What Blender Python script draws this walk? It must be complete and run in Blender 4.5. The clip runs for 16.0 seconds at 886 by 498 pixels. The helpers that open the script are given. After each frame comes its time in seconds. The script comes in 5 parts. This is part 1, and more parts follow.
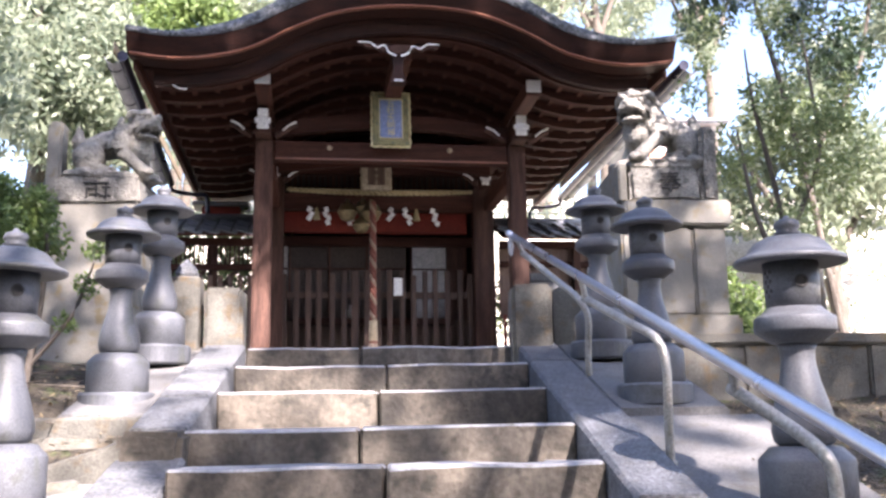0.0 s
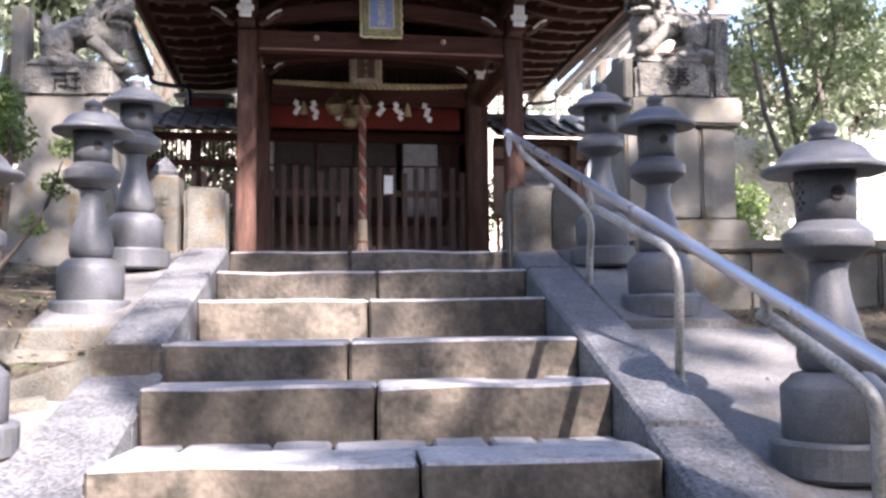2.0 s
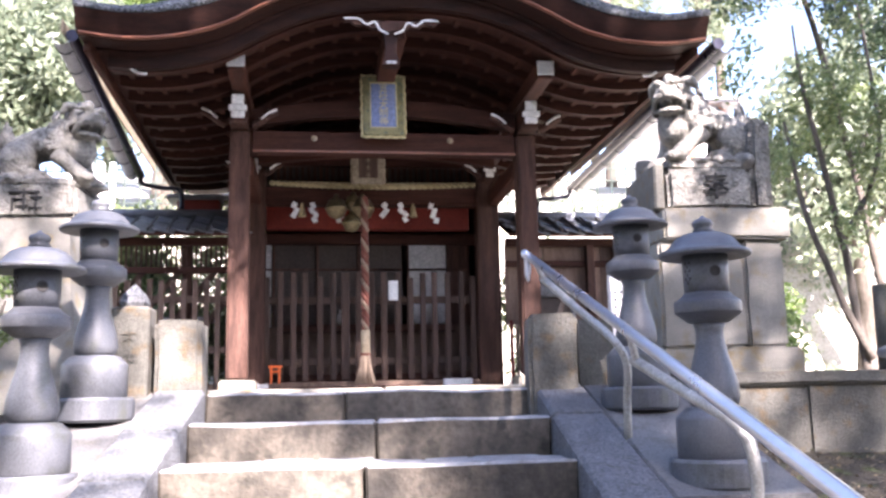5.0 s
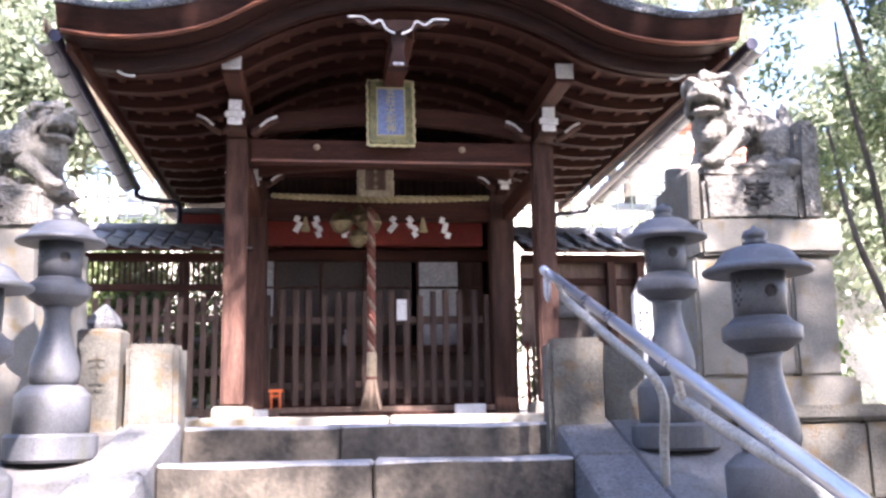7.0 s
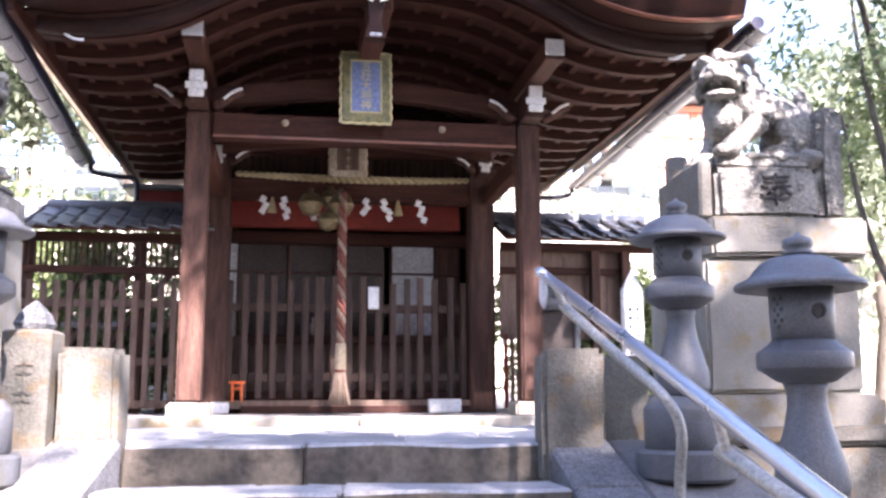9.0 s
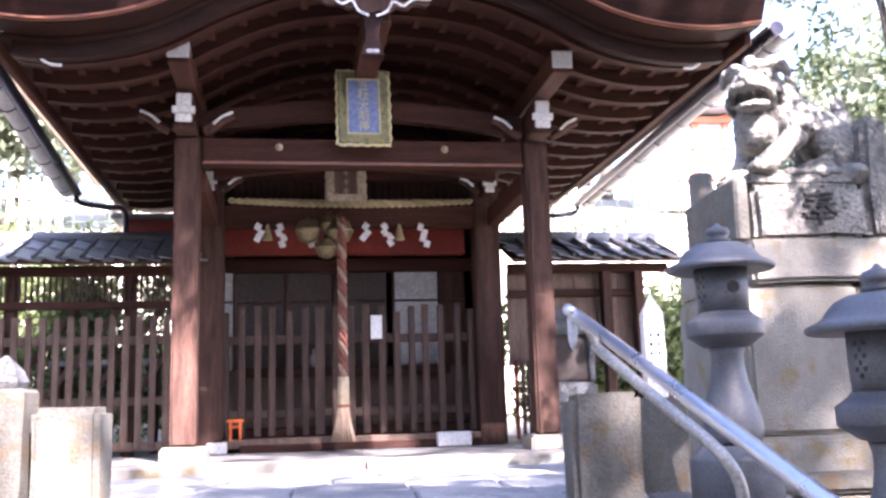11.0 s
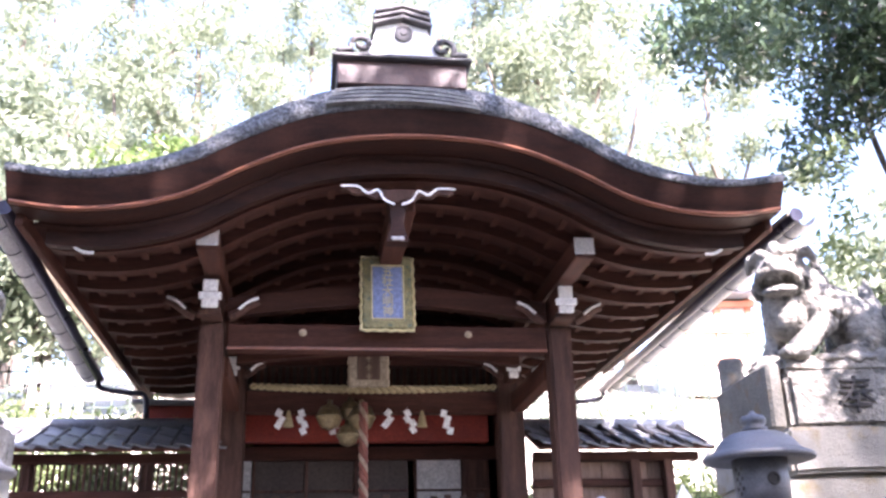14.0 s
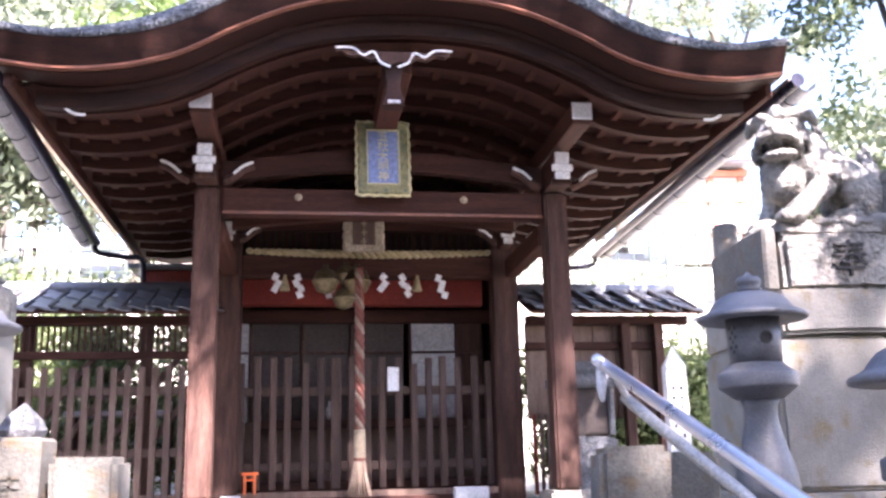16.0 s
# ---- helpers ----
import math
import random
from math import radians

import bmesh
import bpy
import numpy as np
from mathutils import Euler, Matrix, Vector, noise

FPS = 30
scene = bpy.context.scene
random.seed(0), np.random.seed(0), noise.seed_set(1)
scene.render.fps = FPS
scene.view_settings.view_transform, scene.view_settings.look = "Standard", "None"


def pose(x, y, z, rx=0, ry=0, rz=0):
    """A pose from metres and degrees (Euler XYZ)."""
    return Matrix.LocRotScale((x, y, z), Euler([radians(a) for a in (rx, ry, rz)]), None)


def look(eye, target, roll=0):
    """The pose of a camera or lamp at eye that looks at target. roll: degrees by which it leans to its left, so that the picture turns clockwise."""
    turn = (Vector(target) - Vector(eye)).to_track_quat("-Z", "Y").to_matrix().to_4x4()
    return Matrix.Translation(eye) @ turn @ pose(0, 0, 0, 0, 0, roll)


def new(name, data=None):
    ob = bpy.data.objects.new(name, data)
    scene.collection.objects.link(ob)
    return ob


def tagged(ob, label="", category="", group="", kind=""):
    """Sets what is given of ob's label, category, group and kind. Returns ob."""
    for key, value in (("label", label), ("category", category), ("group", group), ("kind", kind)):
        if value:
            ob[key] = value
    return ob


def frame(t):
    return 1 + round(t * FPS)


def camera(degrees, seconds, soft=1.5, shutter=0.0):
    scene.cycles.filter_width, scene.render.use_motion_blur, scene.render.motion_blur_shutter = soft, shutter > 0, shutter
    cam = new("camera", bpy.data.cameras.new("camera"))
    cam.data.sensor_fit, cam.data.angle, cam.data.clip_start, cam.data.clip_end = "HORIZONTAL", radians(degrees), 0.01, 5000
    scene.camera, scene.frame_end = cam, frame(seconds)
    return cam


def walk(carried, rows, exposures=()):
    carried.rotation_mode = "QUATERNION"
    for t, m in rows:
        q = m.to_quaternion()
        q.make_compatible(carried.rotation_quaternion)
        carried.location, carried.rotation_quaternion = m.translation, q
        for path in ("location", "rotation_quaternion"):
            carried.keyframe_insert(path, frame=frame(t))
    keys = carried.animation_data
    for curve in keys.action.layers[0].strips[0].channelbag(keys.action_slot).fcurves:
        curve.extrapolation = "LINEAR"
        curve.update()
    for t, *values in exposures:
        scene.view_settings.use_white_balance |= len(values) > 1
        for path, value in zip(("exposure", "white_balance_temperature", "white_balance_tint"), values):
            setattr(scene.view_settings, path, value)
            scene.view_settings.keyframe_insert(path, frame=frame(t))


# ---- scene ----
cam = camera(50.0, 16.0, soft=2.7)
PATH = [
    (0, (-0.038, -7.421, -0.629), (0.101, -5.461, -0.259), -1.0),
    (0.5, (-0.013, -7.398, -0.663), (0.134, -5.427, -0.353), -0.3),
    (1, (0.025, -7.338, -0.642), (0.151, -5.357, -0.403), -0.2),
    (1.5, (-0.004, -7.22, -0.666), (0.145, -5.236, -0.461), 0.4),
    (2, (-0.04, -7.042, -0.52), (0.12, -5.054, -0.37), -0.6),
    (2.5, (-0.025, -6.939, -0.449), (0.137, -4.95, -0.318), -2.2),
    (3, (0.057, -6.77, -0.429), (0.177, -4.779, -0.283), -0.1),
    (3.5, (0.082, -6.615, -0.404), (0.161, -4.632, -0.156), -0.0),
    (4, (0.029, -6.411, -0.262), (0.131, -4.437, 0.038), -0.4),
    (4.2, (0.036, -6.371, -0.215), (0.155, -4.396, 0.081), -0.4),
    (6.3, (0.02, -5.751, -0.009), (0.177, -3.797, 0.384), -2.0),
    (6.5, (0.058, -5.682, -0.007), (0.203, -3.728, 0.392), -1.5),
    (7, (0.121, -5.484, 0.014), (0.233, -3.519, 0.371), -1.0),
    (7.5, (0.07, -5.257, 0.053), (0.21, -3.298, 0.428), 0.2),
    (8, (0.049, -5.102, 0.187), (0.258, -3.14, 0.513), -0.4),
    (8.5, (0.08, -4.937, 0.206), (0.272, -2.977, 0.551), 0.6),
    (8.7, (0.099, -4.903, 0.212), (0.282, -2.935, 0.521), 0.3),
    (11, (0.062, -4.376, 0.4), (0.243, -2.413, 0.741), -1.8),
    (11.5, (0.01, -4.355, 0.409), (0.184, -2.417, 0.87), -1.1),
    (12, (0.009, -4.331, 0.412), (0.158, -2.427, 1.005), -1.6),
    (12.5, (0.024, -4.314, 0.41), (0.168, -2.424, 1.048), -1.4),
    (13, (0.026, -4.32, 0.417), (0.169, -2.439, 1.08), -1.8),
    (13.5, (0.034, -4.328, 0.413), (0.168, -2.457, 1.108), -2.0),
    (14, (0.041, -4.339, 0.417), (0.181, -2.476, 1.132), -1.6),
    (14.5, (0.034, -4.337, 0.413), (0.182, -2.472, 1.118), -1.4),
    (15, (0.034, -4.334, 0.403), (0.193, -2.457, 1.076), -1.6),
    (15.5, (0.03, -4.31, 0.389), (0.191, -2.405, 0.977), -1.2),
    (16, (0.008, -4.313, 0.388), (0.164, -2.371, 0.84), -1.4),
]
walk(cam, [(t, look(eye, target, roll)) for t, eye, target, roll in PATH], [(0.0, 2.68, 6400, 25), (1.0, 2.6, 6400, 25), (2.3, 2.52, 6400, 25), (3.2, 2.58, 6400, 25), (4.2, 2.85, 6350, 26), (7.0, 3.16, 6300, 28), (12.0, 3.38, 6200, 32), (16.0, 3.38, 6200, 32)])

# ---- world, sun and exposure ----
world = bpy.data.worlds.new("world")
scene.world = world
world.use_nodes = True
wn = world.node_tree.nodes
sky = wn.new("ShaderNodeTexSky")
sky.sky_type = "NISHITA"
sky.sun_disc = False
SUN_AZ, SUN_EL = radians(158), radians(40)
sky.sun_elevation, sky.sun_rotation = SUN_EL, SUN_AZ
wn["Background"].inputs["Strength"].default_value = 0.1
world.node_tree.links.new(sky.outputs[0], wn["Background"].inputs["Color"])
sun_data = bpy.data.lights.new("sun", "SUN")
sun_data.energy, sun_data.angle, sun_data.color = 5.0, radians(0.6), (1.0, 0.95, 0.88)
sun = new("sun", sun_data)
SUN_DIR = Vector((math.sin(SUN_AZ) * math.cos(SUN_EL), math.cos(SUN_AZ) * math.cos(SUN_EL), math.sin(SUN_EL)))
sun.matrix_world = look(SUN_DIR * 30, (0, 0, 0))

# ---- materials ----


def surface(name, base, second, rough=0.8, scale=3.0, grain=60.0, bump=0.3, metal=0.0, third=None, patch=0.55, stretch=None, spec=0.4, vary=0.0, speck=0.27, relief=0.01):
    """Two or three colours mixed by large stains and fine grain, with relief."""
    m = bpy.data.materials.new(name)
    m.use_nodes = True
    nt = m.node_tree
    bsdf = nt.nodes["Principled BSDF"]
    tc = nt.nodes.new("ShaderNodeTexCoord")
    vec = tc.outputs["Object"]
    if stretch:
        mp = nt.nodes.new("ShaderNodeMapping")
        mp.inputs["Scale"].default_value = stretch
        nt.links.new(vec, mp.inputs["Vector"])
        vec = mp.outputs[0]
    geo = nt.nodes.new("ShaderNodeObjectInfo")
    off = nt.nodes.new("ShaderNodeVectorMath")
    off.operation = "MULTIPLY_ADD"
    comb = nt.nodes.new("ShaderNodeCombineXYZ")
    for k in range(3):
        nt.links.new(geo.outputs["Random"], comb.inputs[k])
    nt.links.new(comb.outputs[0], off.inputs[0])
    off.inputs[1].default_value = (37, 53, 71)
    nt.links.new(vec, off.inputs[2])
    vec = off.outputs[0]
    big = nt.nodes.new("ShaderNodeTexNoise")
    big.inputs["Scale"].default_value, big.inputs["Detail"].default_value, big.inputs["Roughness"].default_value = scale, 6, 0.65
    fine = nt.nodes.new("ShaderNodeTexNoise")
    fine.inputs["Scale"].default_value, fine.inputs["Detail"].default_value = grain, 4
    for n in (big, fine):
        nt.links.new(vec, n.inputs["Vector"])
    ramp = nt.nodes.new("ShaderNodeValToRGB")
    ramp.color_ramp.elements[0].position, ramp.color_ramp.elements[1].position = patch - 0.17, patch + 0.17
    ramp.color_ramp.elements[0].color, ramp.color_ramp.elements[1].color = (*base, 1), (*second, 1)
    nt.links.new(big.outputs["Fac"], ramp.inputs[0])
    col = ramp.outputs[0]
    if third:
        spots = nt.nodes.new("ShaderNodeTexNoise")
        spots.inputs["Scale"].default_value, spots.inputs["Detail"].default_value = scale * 2.7, 8
        nt.links.new(vec, spots.inputs["Vector"])
        r2 = nt.nodes.new("ShaderNodeValToRGB")
        r2.color_ramp.elements[0].position, r2.color_ramp.elements[1].position = 0.54, 0.68
        nt.links.new(spots.outputs["Fac"], r2.inputs[0])
        mx = nt.nodes.new("ShaderNodeMix")
        mx.data_type = "RGBA"
        nt.links.new(r2.outputs[0], mx.inputs[0])
        nt.links.new(col, mx.inputs[6])
        mx.inputs[7].default_value = (*third, 1)
        col = mx.outputs[2]
    g = nt.nodes.new("ShaderNodeMix")
    g.data_type, g.blend_type = "RGBA", "MULTIPLY"
    g.inputs[0].default_value = 1
    gr = nt.nodes.new("ShaderNodeMapRange")
    gr.inputs["From Min"].default_value, gr.inputs["From Max"].default_value = 0.3, 0.7
    gr.inputs["To Min"].default_value, gr.inputs["To Max"].default_value = 1 - speck, 1 + speck * 0.9
    nt.links.new(fine.outputs["Fac"], gr.inputs[0])
    nt.links.new(col, g.inputs[6])
    nt.links.new(gr.outputs[0], g.inputs[7])
    out = g.outputs[2]
    if vary:
        hsv = nt.nodes.new("ShaderNodeHueSaturation")
        mr = nt.nodes.new("ShaderNodeMapRange")
        mr.inputs["To Min"].default_value, mr.inputs["To Max"].default_value = 1 - vary, 1 + vary
        nt.links.new(geo.outputs["Random"], mr.inputs[0])
        nt.links.new(mr.outputs[0], hsv.inputs["Value"])
        nt.links.new(out, hsv.inputs["Color"])
        out = hsv.outputs[0]
    nt.links.new(out, bsdf.inputs["Base Color"])
    rr = nt.nodes.new("ShaderNodeMapRange")
    rr.inputs["To Min"].default_value, rr.inputs["To Max"].default_value = max(0.05, rough - 0.12), min(1, rough + 0.12)
    nt.links.new(big.outputs["Fac"], rr.inputs[0])
    nt.links.new(rr.outputs[0], bsdf.inputs["Roughness"])
    bsdf.inputs["Metallic"].default_value = metal
    bsdf.inputs["Specular IOR Level"].default_value = spec
    if bump:
        bp = nt.nodes.new("ShaderNodeBump")
        bp.inputs["Strength"].default_value, bp.inputs["Distance"].default_value = bump, relief
        add = nt.nodes.new("ShaderNodeMath")
        nt.links.new(fine.outputs["Fac"], add.inputs[0])
        nt.links.new(big.outputs["Fac"], add.inputs[1])
        nt.links.new(add.outputs[0], bp.inputs["Height"])
        nt.links.new(bp.outputs[0], bsdf.inputs["Normal"])
    return m


def leafy(name, a, b, light=0.35, rough=0.45):
    """Leaves: colour by island, some light passing through."""
    m = bpy.data.materials.new(name)
    m.use_nodes = True
    nt = m.node_tree
    bsdf = nt.nodes["Principled BSDF"]
    geo = nt.nodes.new("ShaderNodeNewGeometry")
    ramp = nt.nodes.new("ShaderNodeValToRGB")
    ramp.color_ramp.elements[0].color, ramp.color_ramp.elements[1].color = (*a, 1), (*b, 1)
    nt.links.new(geo.outputs["Random Per Island"], ramp.inputs[0])
    nt.links.new(ramp.outputs[0], bsdf.inputs["Base Color"])
    bsdf.inputs["Roughness"].default_value = rough
    tr = nt.nodes.new("ShaderNodeBsdfTranslucent")
    nt.links.new(ramp.outputs[0], tr.inputs[0])
    mix = nt.nodes.new("ShaderNodeMixShader")
    mix.inputs[0].default_value = light
    nt.links.new(bsdf.outputs[0], mix.inputs[1])
    nt.links.new(tr.outputs[0], mix.inputs[2])
    nt.links.new(mix.outputs[0], nt.nodes["Material Output"].inputs[0])
    return m


GRANITE = surface("lantern_granite", (0.078, 0.081, 0.088), (0.132, 0.136, 0.145), 0.44, 3, 120, 0.25, third=(0.085, 0.088, 0.08), speck=0.26)
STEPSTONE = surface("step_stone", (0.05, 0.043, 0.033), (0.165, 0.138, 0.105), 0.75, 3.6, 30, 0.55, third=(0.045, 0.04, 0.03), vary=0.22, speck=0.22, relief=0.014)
# step-top stone, lightened so the sky light on it is in the colour
SKYLIT_TOP = surface("skylit_step_top", (0.27, 0.265, 0.26), (0.38, 0.375, 0.365), 0.6, 4, 50, 0.5, third=(0.20, 0.19, 0.17), vary=0.12)
KERBSTONE = surface("speckled_granite", (0.105, 0.108, 0.112), (0.19, 0.194, 0.2), 0.62, 5, 55, 0.9, third=(0.12, 0.118, 0.112), vary=0.1, speck=0.5, relief=0.02)
OLDSTONE = surface("weathered_stone", (0.18, 0.168, 0.14), (0.30, 0.28, 0.235), 0.85, 2.8, 110, 0.6, third=(0.20, 0.155, 0.085), vary=0.08, speck=0.12)
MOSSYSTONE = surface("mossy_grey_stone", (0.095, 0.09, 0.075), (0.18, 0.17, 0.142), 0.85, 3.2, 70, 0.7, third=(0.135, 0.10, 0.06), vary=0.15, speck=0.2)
LIONSTONE = surface("lichen_stone", (0.16, 0.15, 0.128), (0.33, 0.31, 0.265), 0.92, 5, 45, 1.0, third=(0.10, 0.095, 0.08), speck=0.18, relief=0.02)
PAVING = surface("flagstone", (0.22, 0.222, 0.222), (0.32, 0.322, 0.32), 0.62, 3, 60, 0.5, vary=0.15)
CONCRETE = surface("concrete", (0.115, 0.112, 0.107), (0.185, 0.18, 0.171), 0.85, 2.2, 60, 0.4, third=(0.12, 0.112, 0.095), speck=0.25, relief=0.015)
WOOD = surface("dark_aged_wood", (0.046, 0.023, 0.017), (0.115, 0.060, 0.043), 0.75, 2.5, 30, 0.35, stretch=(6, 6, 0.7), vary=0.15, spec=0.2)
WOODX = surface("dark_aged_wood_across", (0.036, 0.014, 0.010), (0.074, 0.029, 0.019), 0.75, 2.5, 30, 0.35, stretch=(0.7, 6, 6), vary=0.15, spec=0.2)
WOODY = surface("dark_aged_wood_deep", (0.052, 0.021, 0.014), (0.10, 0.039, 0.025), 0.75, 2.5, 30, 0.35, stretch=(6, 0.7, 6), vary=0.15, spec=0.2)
# redder than the boards, and lightened to hold the sun on the lip
LIPWOOD = surface("sunlit_orange_lip", (0.13, 0.048, 0.026), (0.26, 0.10, 0.055), 0.4, 4.0, 25, 0.2, stretch=(1, 6, 6), spec=0.5)
BARGE = surface("polished_brown_board", (0.020, 0.009, 0.007), (0.045, 0.018, 0.012), 0.6, 2.0, 25, 0.2, stretch=(1, 6, 6), spec=0.15)
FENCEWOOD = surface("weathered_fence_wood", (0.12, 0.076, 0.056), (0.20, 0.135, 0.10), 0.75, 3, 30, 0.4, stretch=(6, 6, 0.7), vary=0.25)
# vermilion lightened to carry the glare on the far building
WASHEDRED = surface("glare_paled_vermilion", (0.55, 0.20, 0.12), (0.65, 0.28, 0.18), 0.7, 3, 40, 0.1)
PVC = surface("pale_grey_gutter", (0.50, 0.50, 0.50), (0.60, 0.60, 0.60), 0.5, 3, 60, 0.05)
# fence wood darkened: the deep shade at the gate is in this colour
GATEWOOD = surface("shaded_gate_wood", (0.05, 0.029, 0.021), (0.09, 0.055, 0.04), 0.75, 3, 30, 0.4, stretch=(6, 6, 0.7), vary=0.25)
RED = surface("vermilion_paint", (0.17, 0.022, 0.013), (0.24, 0.034, 0.02), 0.55, 3, 40, 0.15)
WHITE = surface("white_paint", (0.72, 0.71, 0.68), (0.82, 0.81, 0.79), 0.6, 6, 60, 0.1)
PAPER = surface("white_paper", (0.78, 0.78, 0.77), (0.84, 0.84, 0.83), 0.8, 5, 60, 0.05)
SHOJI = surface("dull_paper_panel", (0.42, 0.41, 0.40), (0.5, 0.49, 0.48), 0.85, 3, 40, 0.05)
BARK = surface("mossy_bark_roof", (0.095, 0.10, 0.103), (0.215, 0.222, 0.232), 0.95, 11, 34, 2.0, third=(0.045, 0.05, 0.034), speck=0.5, relief=0.03)
TILE = surface("grey_clay_tile", (0.15, 0.156, 0.168), (0.25, 0.257, 0.275), 0.42, 5, 60, 0.2, vary=0.25)
PALETILE = surface("lichened_ridge_tile", (0.08, 0.08, 0.078), (0.22, 0.22, 0.2), 0.6, 6, 60, 0.4)
RIDGEDARK = surface("dark_ridge_tile", (0.055, 0.05, 0.05), (0.10, 0.095, 0.095), 0.55, 5, 60, 0.3)
RIDGEWOOD = surface("ridge_box_wood", (0.036, 0.017, 0.014), (0.075, 0.034, 0.025), 0.45, 3, 40, 0.2)
STEEL = surface("galvanised_steel", (0.60, 0.60, 0.63), (0.66, 0.66, 0.69), 0.30, 3, 500, 0.0, metal=0.9)
POSTSTEEL = surface("dull_steel", (0.30, 0.285, 0.25), (0.42, 0.405, 0.37), 0.5, 8, 80, 0.1, metal=0.6)
GUTTER = surface("dark_copper_gutter", (0.028, 0.027, 0.042), (0.05, 0.048, 0.07), 0.3, 3, 40, 0.1, metal=0.5)
DARKMETAL = surface("dark_fence_wire", (0.05, 0.07, 0.055), (0.08, 0.10, 0.085), 0.6, 5, 40, 0.1)
GOLD = surface("old_gilding", (0.20, 0.19, 0.095), (0.40, 0.35, 0.17), 0.5, 8, 50, 0.4, metal=0.25, third=(0.13, 0.17, 0.12))
BLUE = surface("faded_blue_panel", (0.20, 0.27, 0.50), (0.29, 0.36, 0.60), 0.5, 5, 40, 0.1)
GILT = surface("gold_letter", (0.62, 0.54, 0.28), (0.7, 0.62, 0.36), 0.45, 6, 40, 0.05)
PALEWOOD = surface("faded_carved_wood", (0.30, 0.24, 0.16), (0.42, 0.35, 0.25), 0.8, 4, 40, 0.4)
CARVED = surface("pale_carved_plaque", (0.40, 0.33, 0.23), (0.55, 0.47, 0.34), 0.8, 5, 40, 0.4)
STRAW = surface("straw_rope", (0.36, 0.29, 0.15), (0.50, 0.41, 0.24), 0.9, 8, 60, 0.6)
CORDRED = surface("faded_red_cord", (0.15, 0.05, 0.035), (0.22, 0.085, 0.06), 0.85, 8, 60, 0.4)
CORDTAN = surface("faded_tan_cord", (0.24, 0.17, 0.12), (0.33, 0.25, 0.18), 0.9, 8, 60, 0.4)
BRONZE = surface("old_bronze", (0.17, 0.135, 0.075), (0.29, 0.235, 0.13), 0.45, 5, 40, 0.2, metal=0.6)
# near-black of the inside, with its shade put into the colour
BLACK = surface("interior_shade_dark", (0.045, 0.034, 0.029), (0.07, 0.055, 0.047), 0.8, 2, 30, 0.1)
# ink of the writing, also the painted shade of the lantern holes
INK_AND_HOLE = surface("ink_and_hole_shade", (0.03, 0.028, 0.026), (0.05, 0.046, 0.042), 0.85, 8, 40, 0.1)
ORANGE = surface("orange_paint", (0.6, 0.11, 0.02), (0.68, 0.15, 0.035), 0.5, 8, 40, 0.1)
SOIL = surface("mossy_soil", (0.038, 0.031, 0.022), (0.085, 0.069, 0.046), 0.95, 3.0, 26, 2.0, third=(0.05, 0.062, 0.02), speck=0.5, relief=0.03)
TRUNK = surface("tree_bark", (0.085, 0.07, 0.055), (0.16, 0.135, 0.11), 0.95, 6, 40, 1.0, stretch=(3, 3, 0.6))
LEAF = leafy("glossy_leaf", (0.035, 0.062, 0.032), (0.095, 0.14, 0.07), 0.3, 0.28)
# leaves paled beyond their own green to hold haze and sun glare
LEAF_LIGHT = leafy("hazy_pale_leaf", (0.15, 0.19, 0.12), (0.34, 0.375, 0.26), 0.55)
LEAF_MID = leafy("spring_leaf", (0.09, 0.135, 0.05), (0.26, 0.31, 0.14), 0.5)
LEAF_BUSH = leafy("bush_leaf", (0.08, 0.13, 0.035), (0.20, 0.27, 0.085), 0.45)
DRYEARTH = surface("pale_dry_earth", (0.40, 0.37, 0.31), (0.52, 0.49, 0.42), 0.95, 1.2, 25, 1.0, third=(0.30, 0.29, 0.20))
LITTER = leafy("leaf_litter", (0.10, 0.07, 0.03), (0.26, 0.20, 0.11), 0.1)

# ---- helpers ----


def empty(name, m=None, **tags):
    ob = new(name)
    ob.matrix_world = m if m else Matrix()
    return tagged(ob, **tags)


def mesh_ob(name, bm, material, smooth=False):
    me = bpy.data.meshes.new(name)
    bm.normal_update()
    bm.to_mesh(me)
    bm.free()
    me.materials.append(material)
    if smooth:
        for p in me.polygons:
            p.use_smooth = True
    return new(name, me)


def part(name, bm, material, parent, label="", smooth=False):
    ob = mesh_ob(name, bm, material, smooth)
    ob.parent = parent
    return tagged(ob, label=label)


def share(name, me, parent, m=None):
    ob = new(name, me)
    ob.parent = parent
    if m:
        ob.matrix_basis = m
    return ob


def box(x0, x1, y0, y1, z0, z1, bevel=0.008, bm=None, m=None, rough=0.0):
    b = bmesh.new()
    bmesh.ops.create_cube(b, size=1)
    for v in b.verts:
        v.co = Vector((x0 + (v.co.x + 0.5) * (x1 - x0), y0 + (v.co.y + 0.5) * (y1 - y0), z0 + (v.co.z + 0.5) * (z1 - z0)))
    if rough:
        bmesh.ops.subdivide_edges(b, edges=b.edges[:], cuts=2, use_grid_fill=True)
        for v in b.verts:
            v.co += noise.noise_vector(v.co * 2.3 + Vector((x0 * 7, y0 * 5, z0 * 3))) * rough
    if bevel:
        es = [e for e in b.edges if e.calc_face_angle(0) > 0.6]
        bmesh.ops.bevel(b, geom=es, offset=bevel, segments=2 if bevel > 0.015 else 1, affect="EDGES")
    if m:
        b.transform(m)
    if bm is None:
        return b
    tmp = bpy.data.meshes.new("tmp")
    b.to_mesh(tmp)
    b.free()
    bm.from_mesh(tmp)
    bpy.data.meshes.remove(tmp)
    return bm


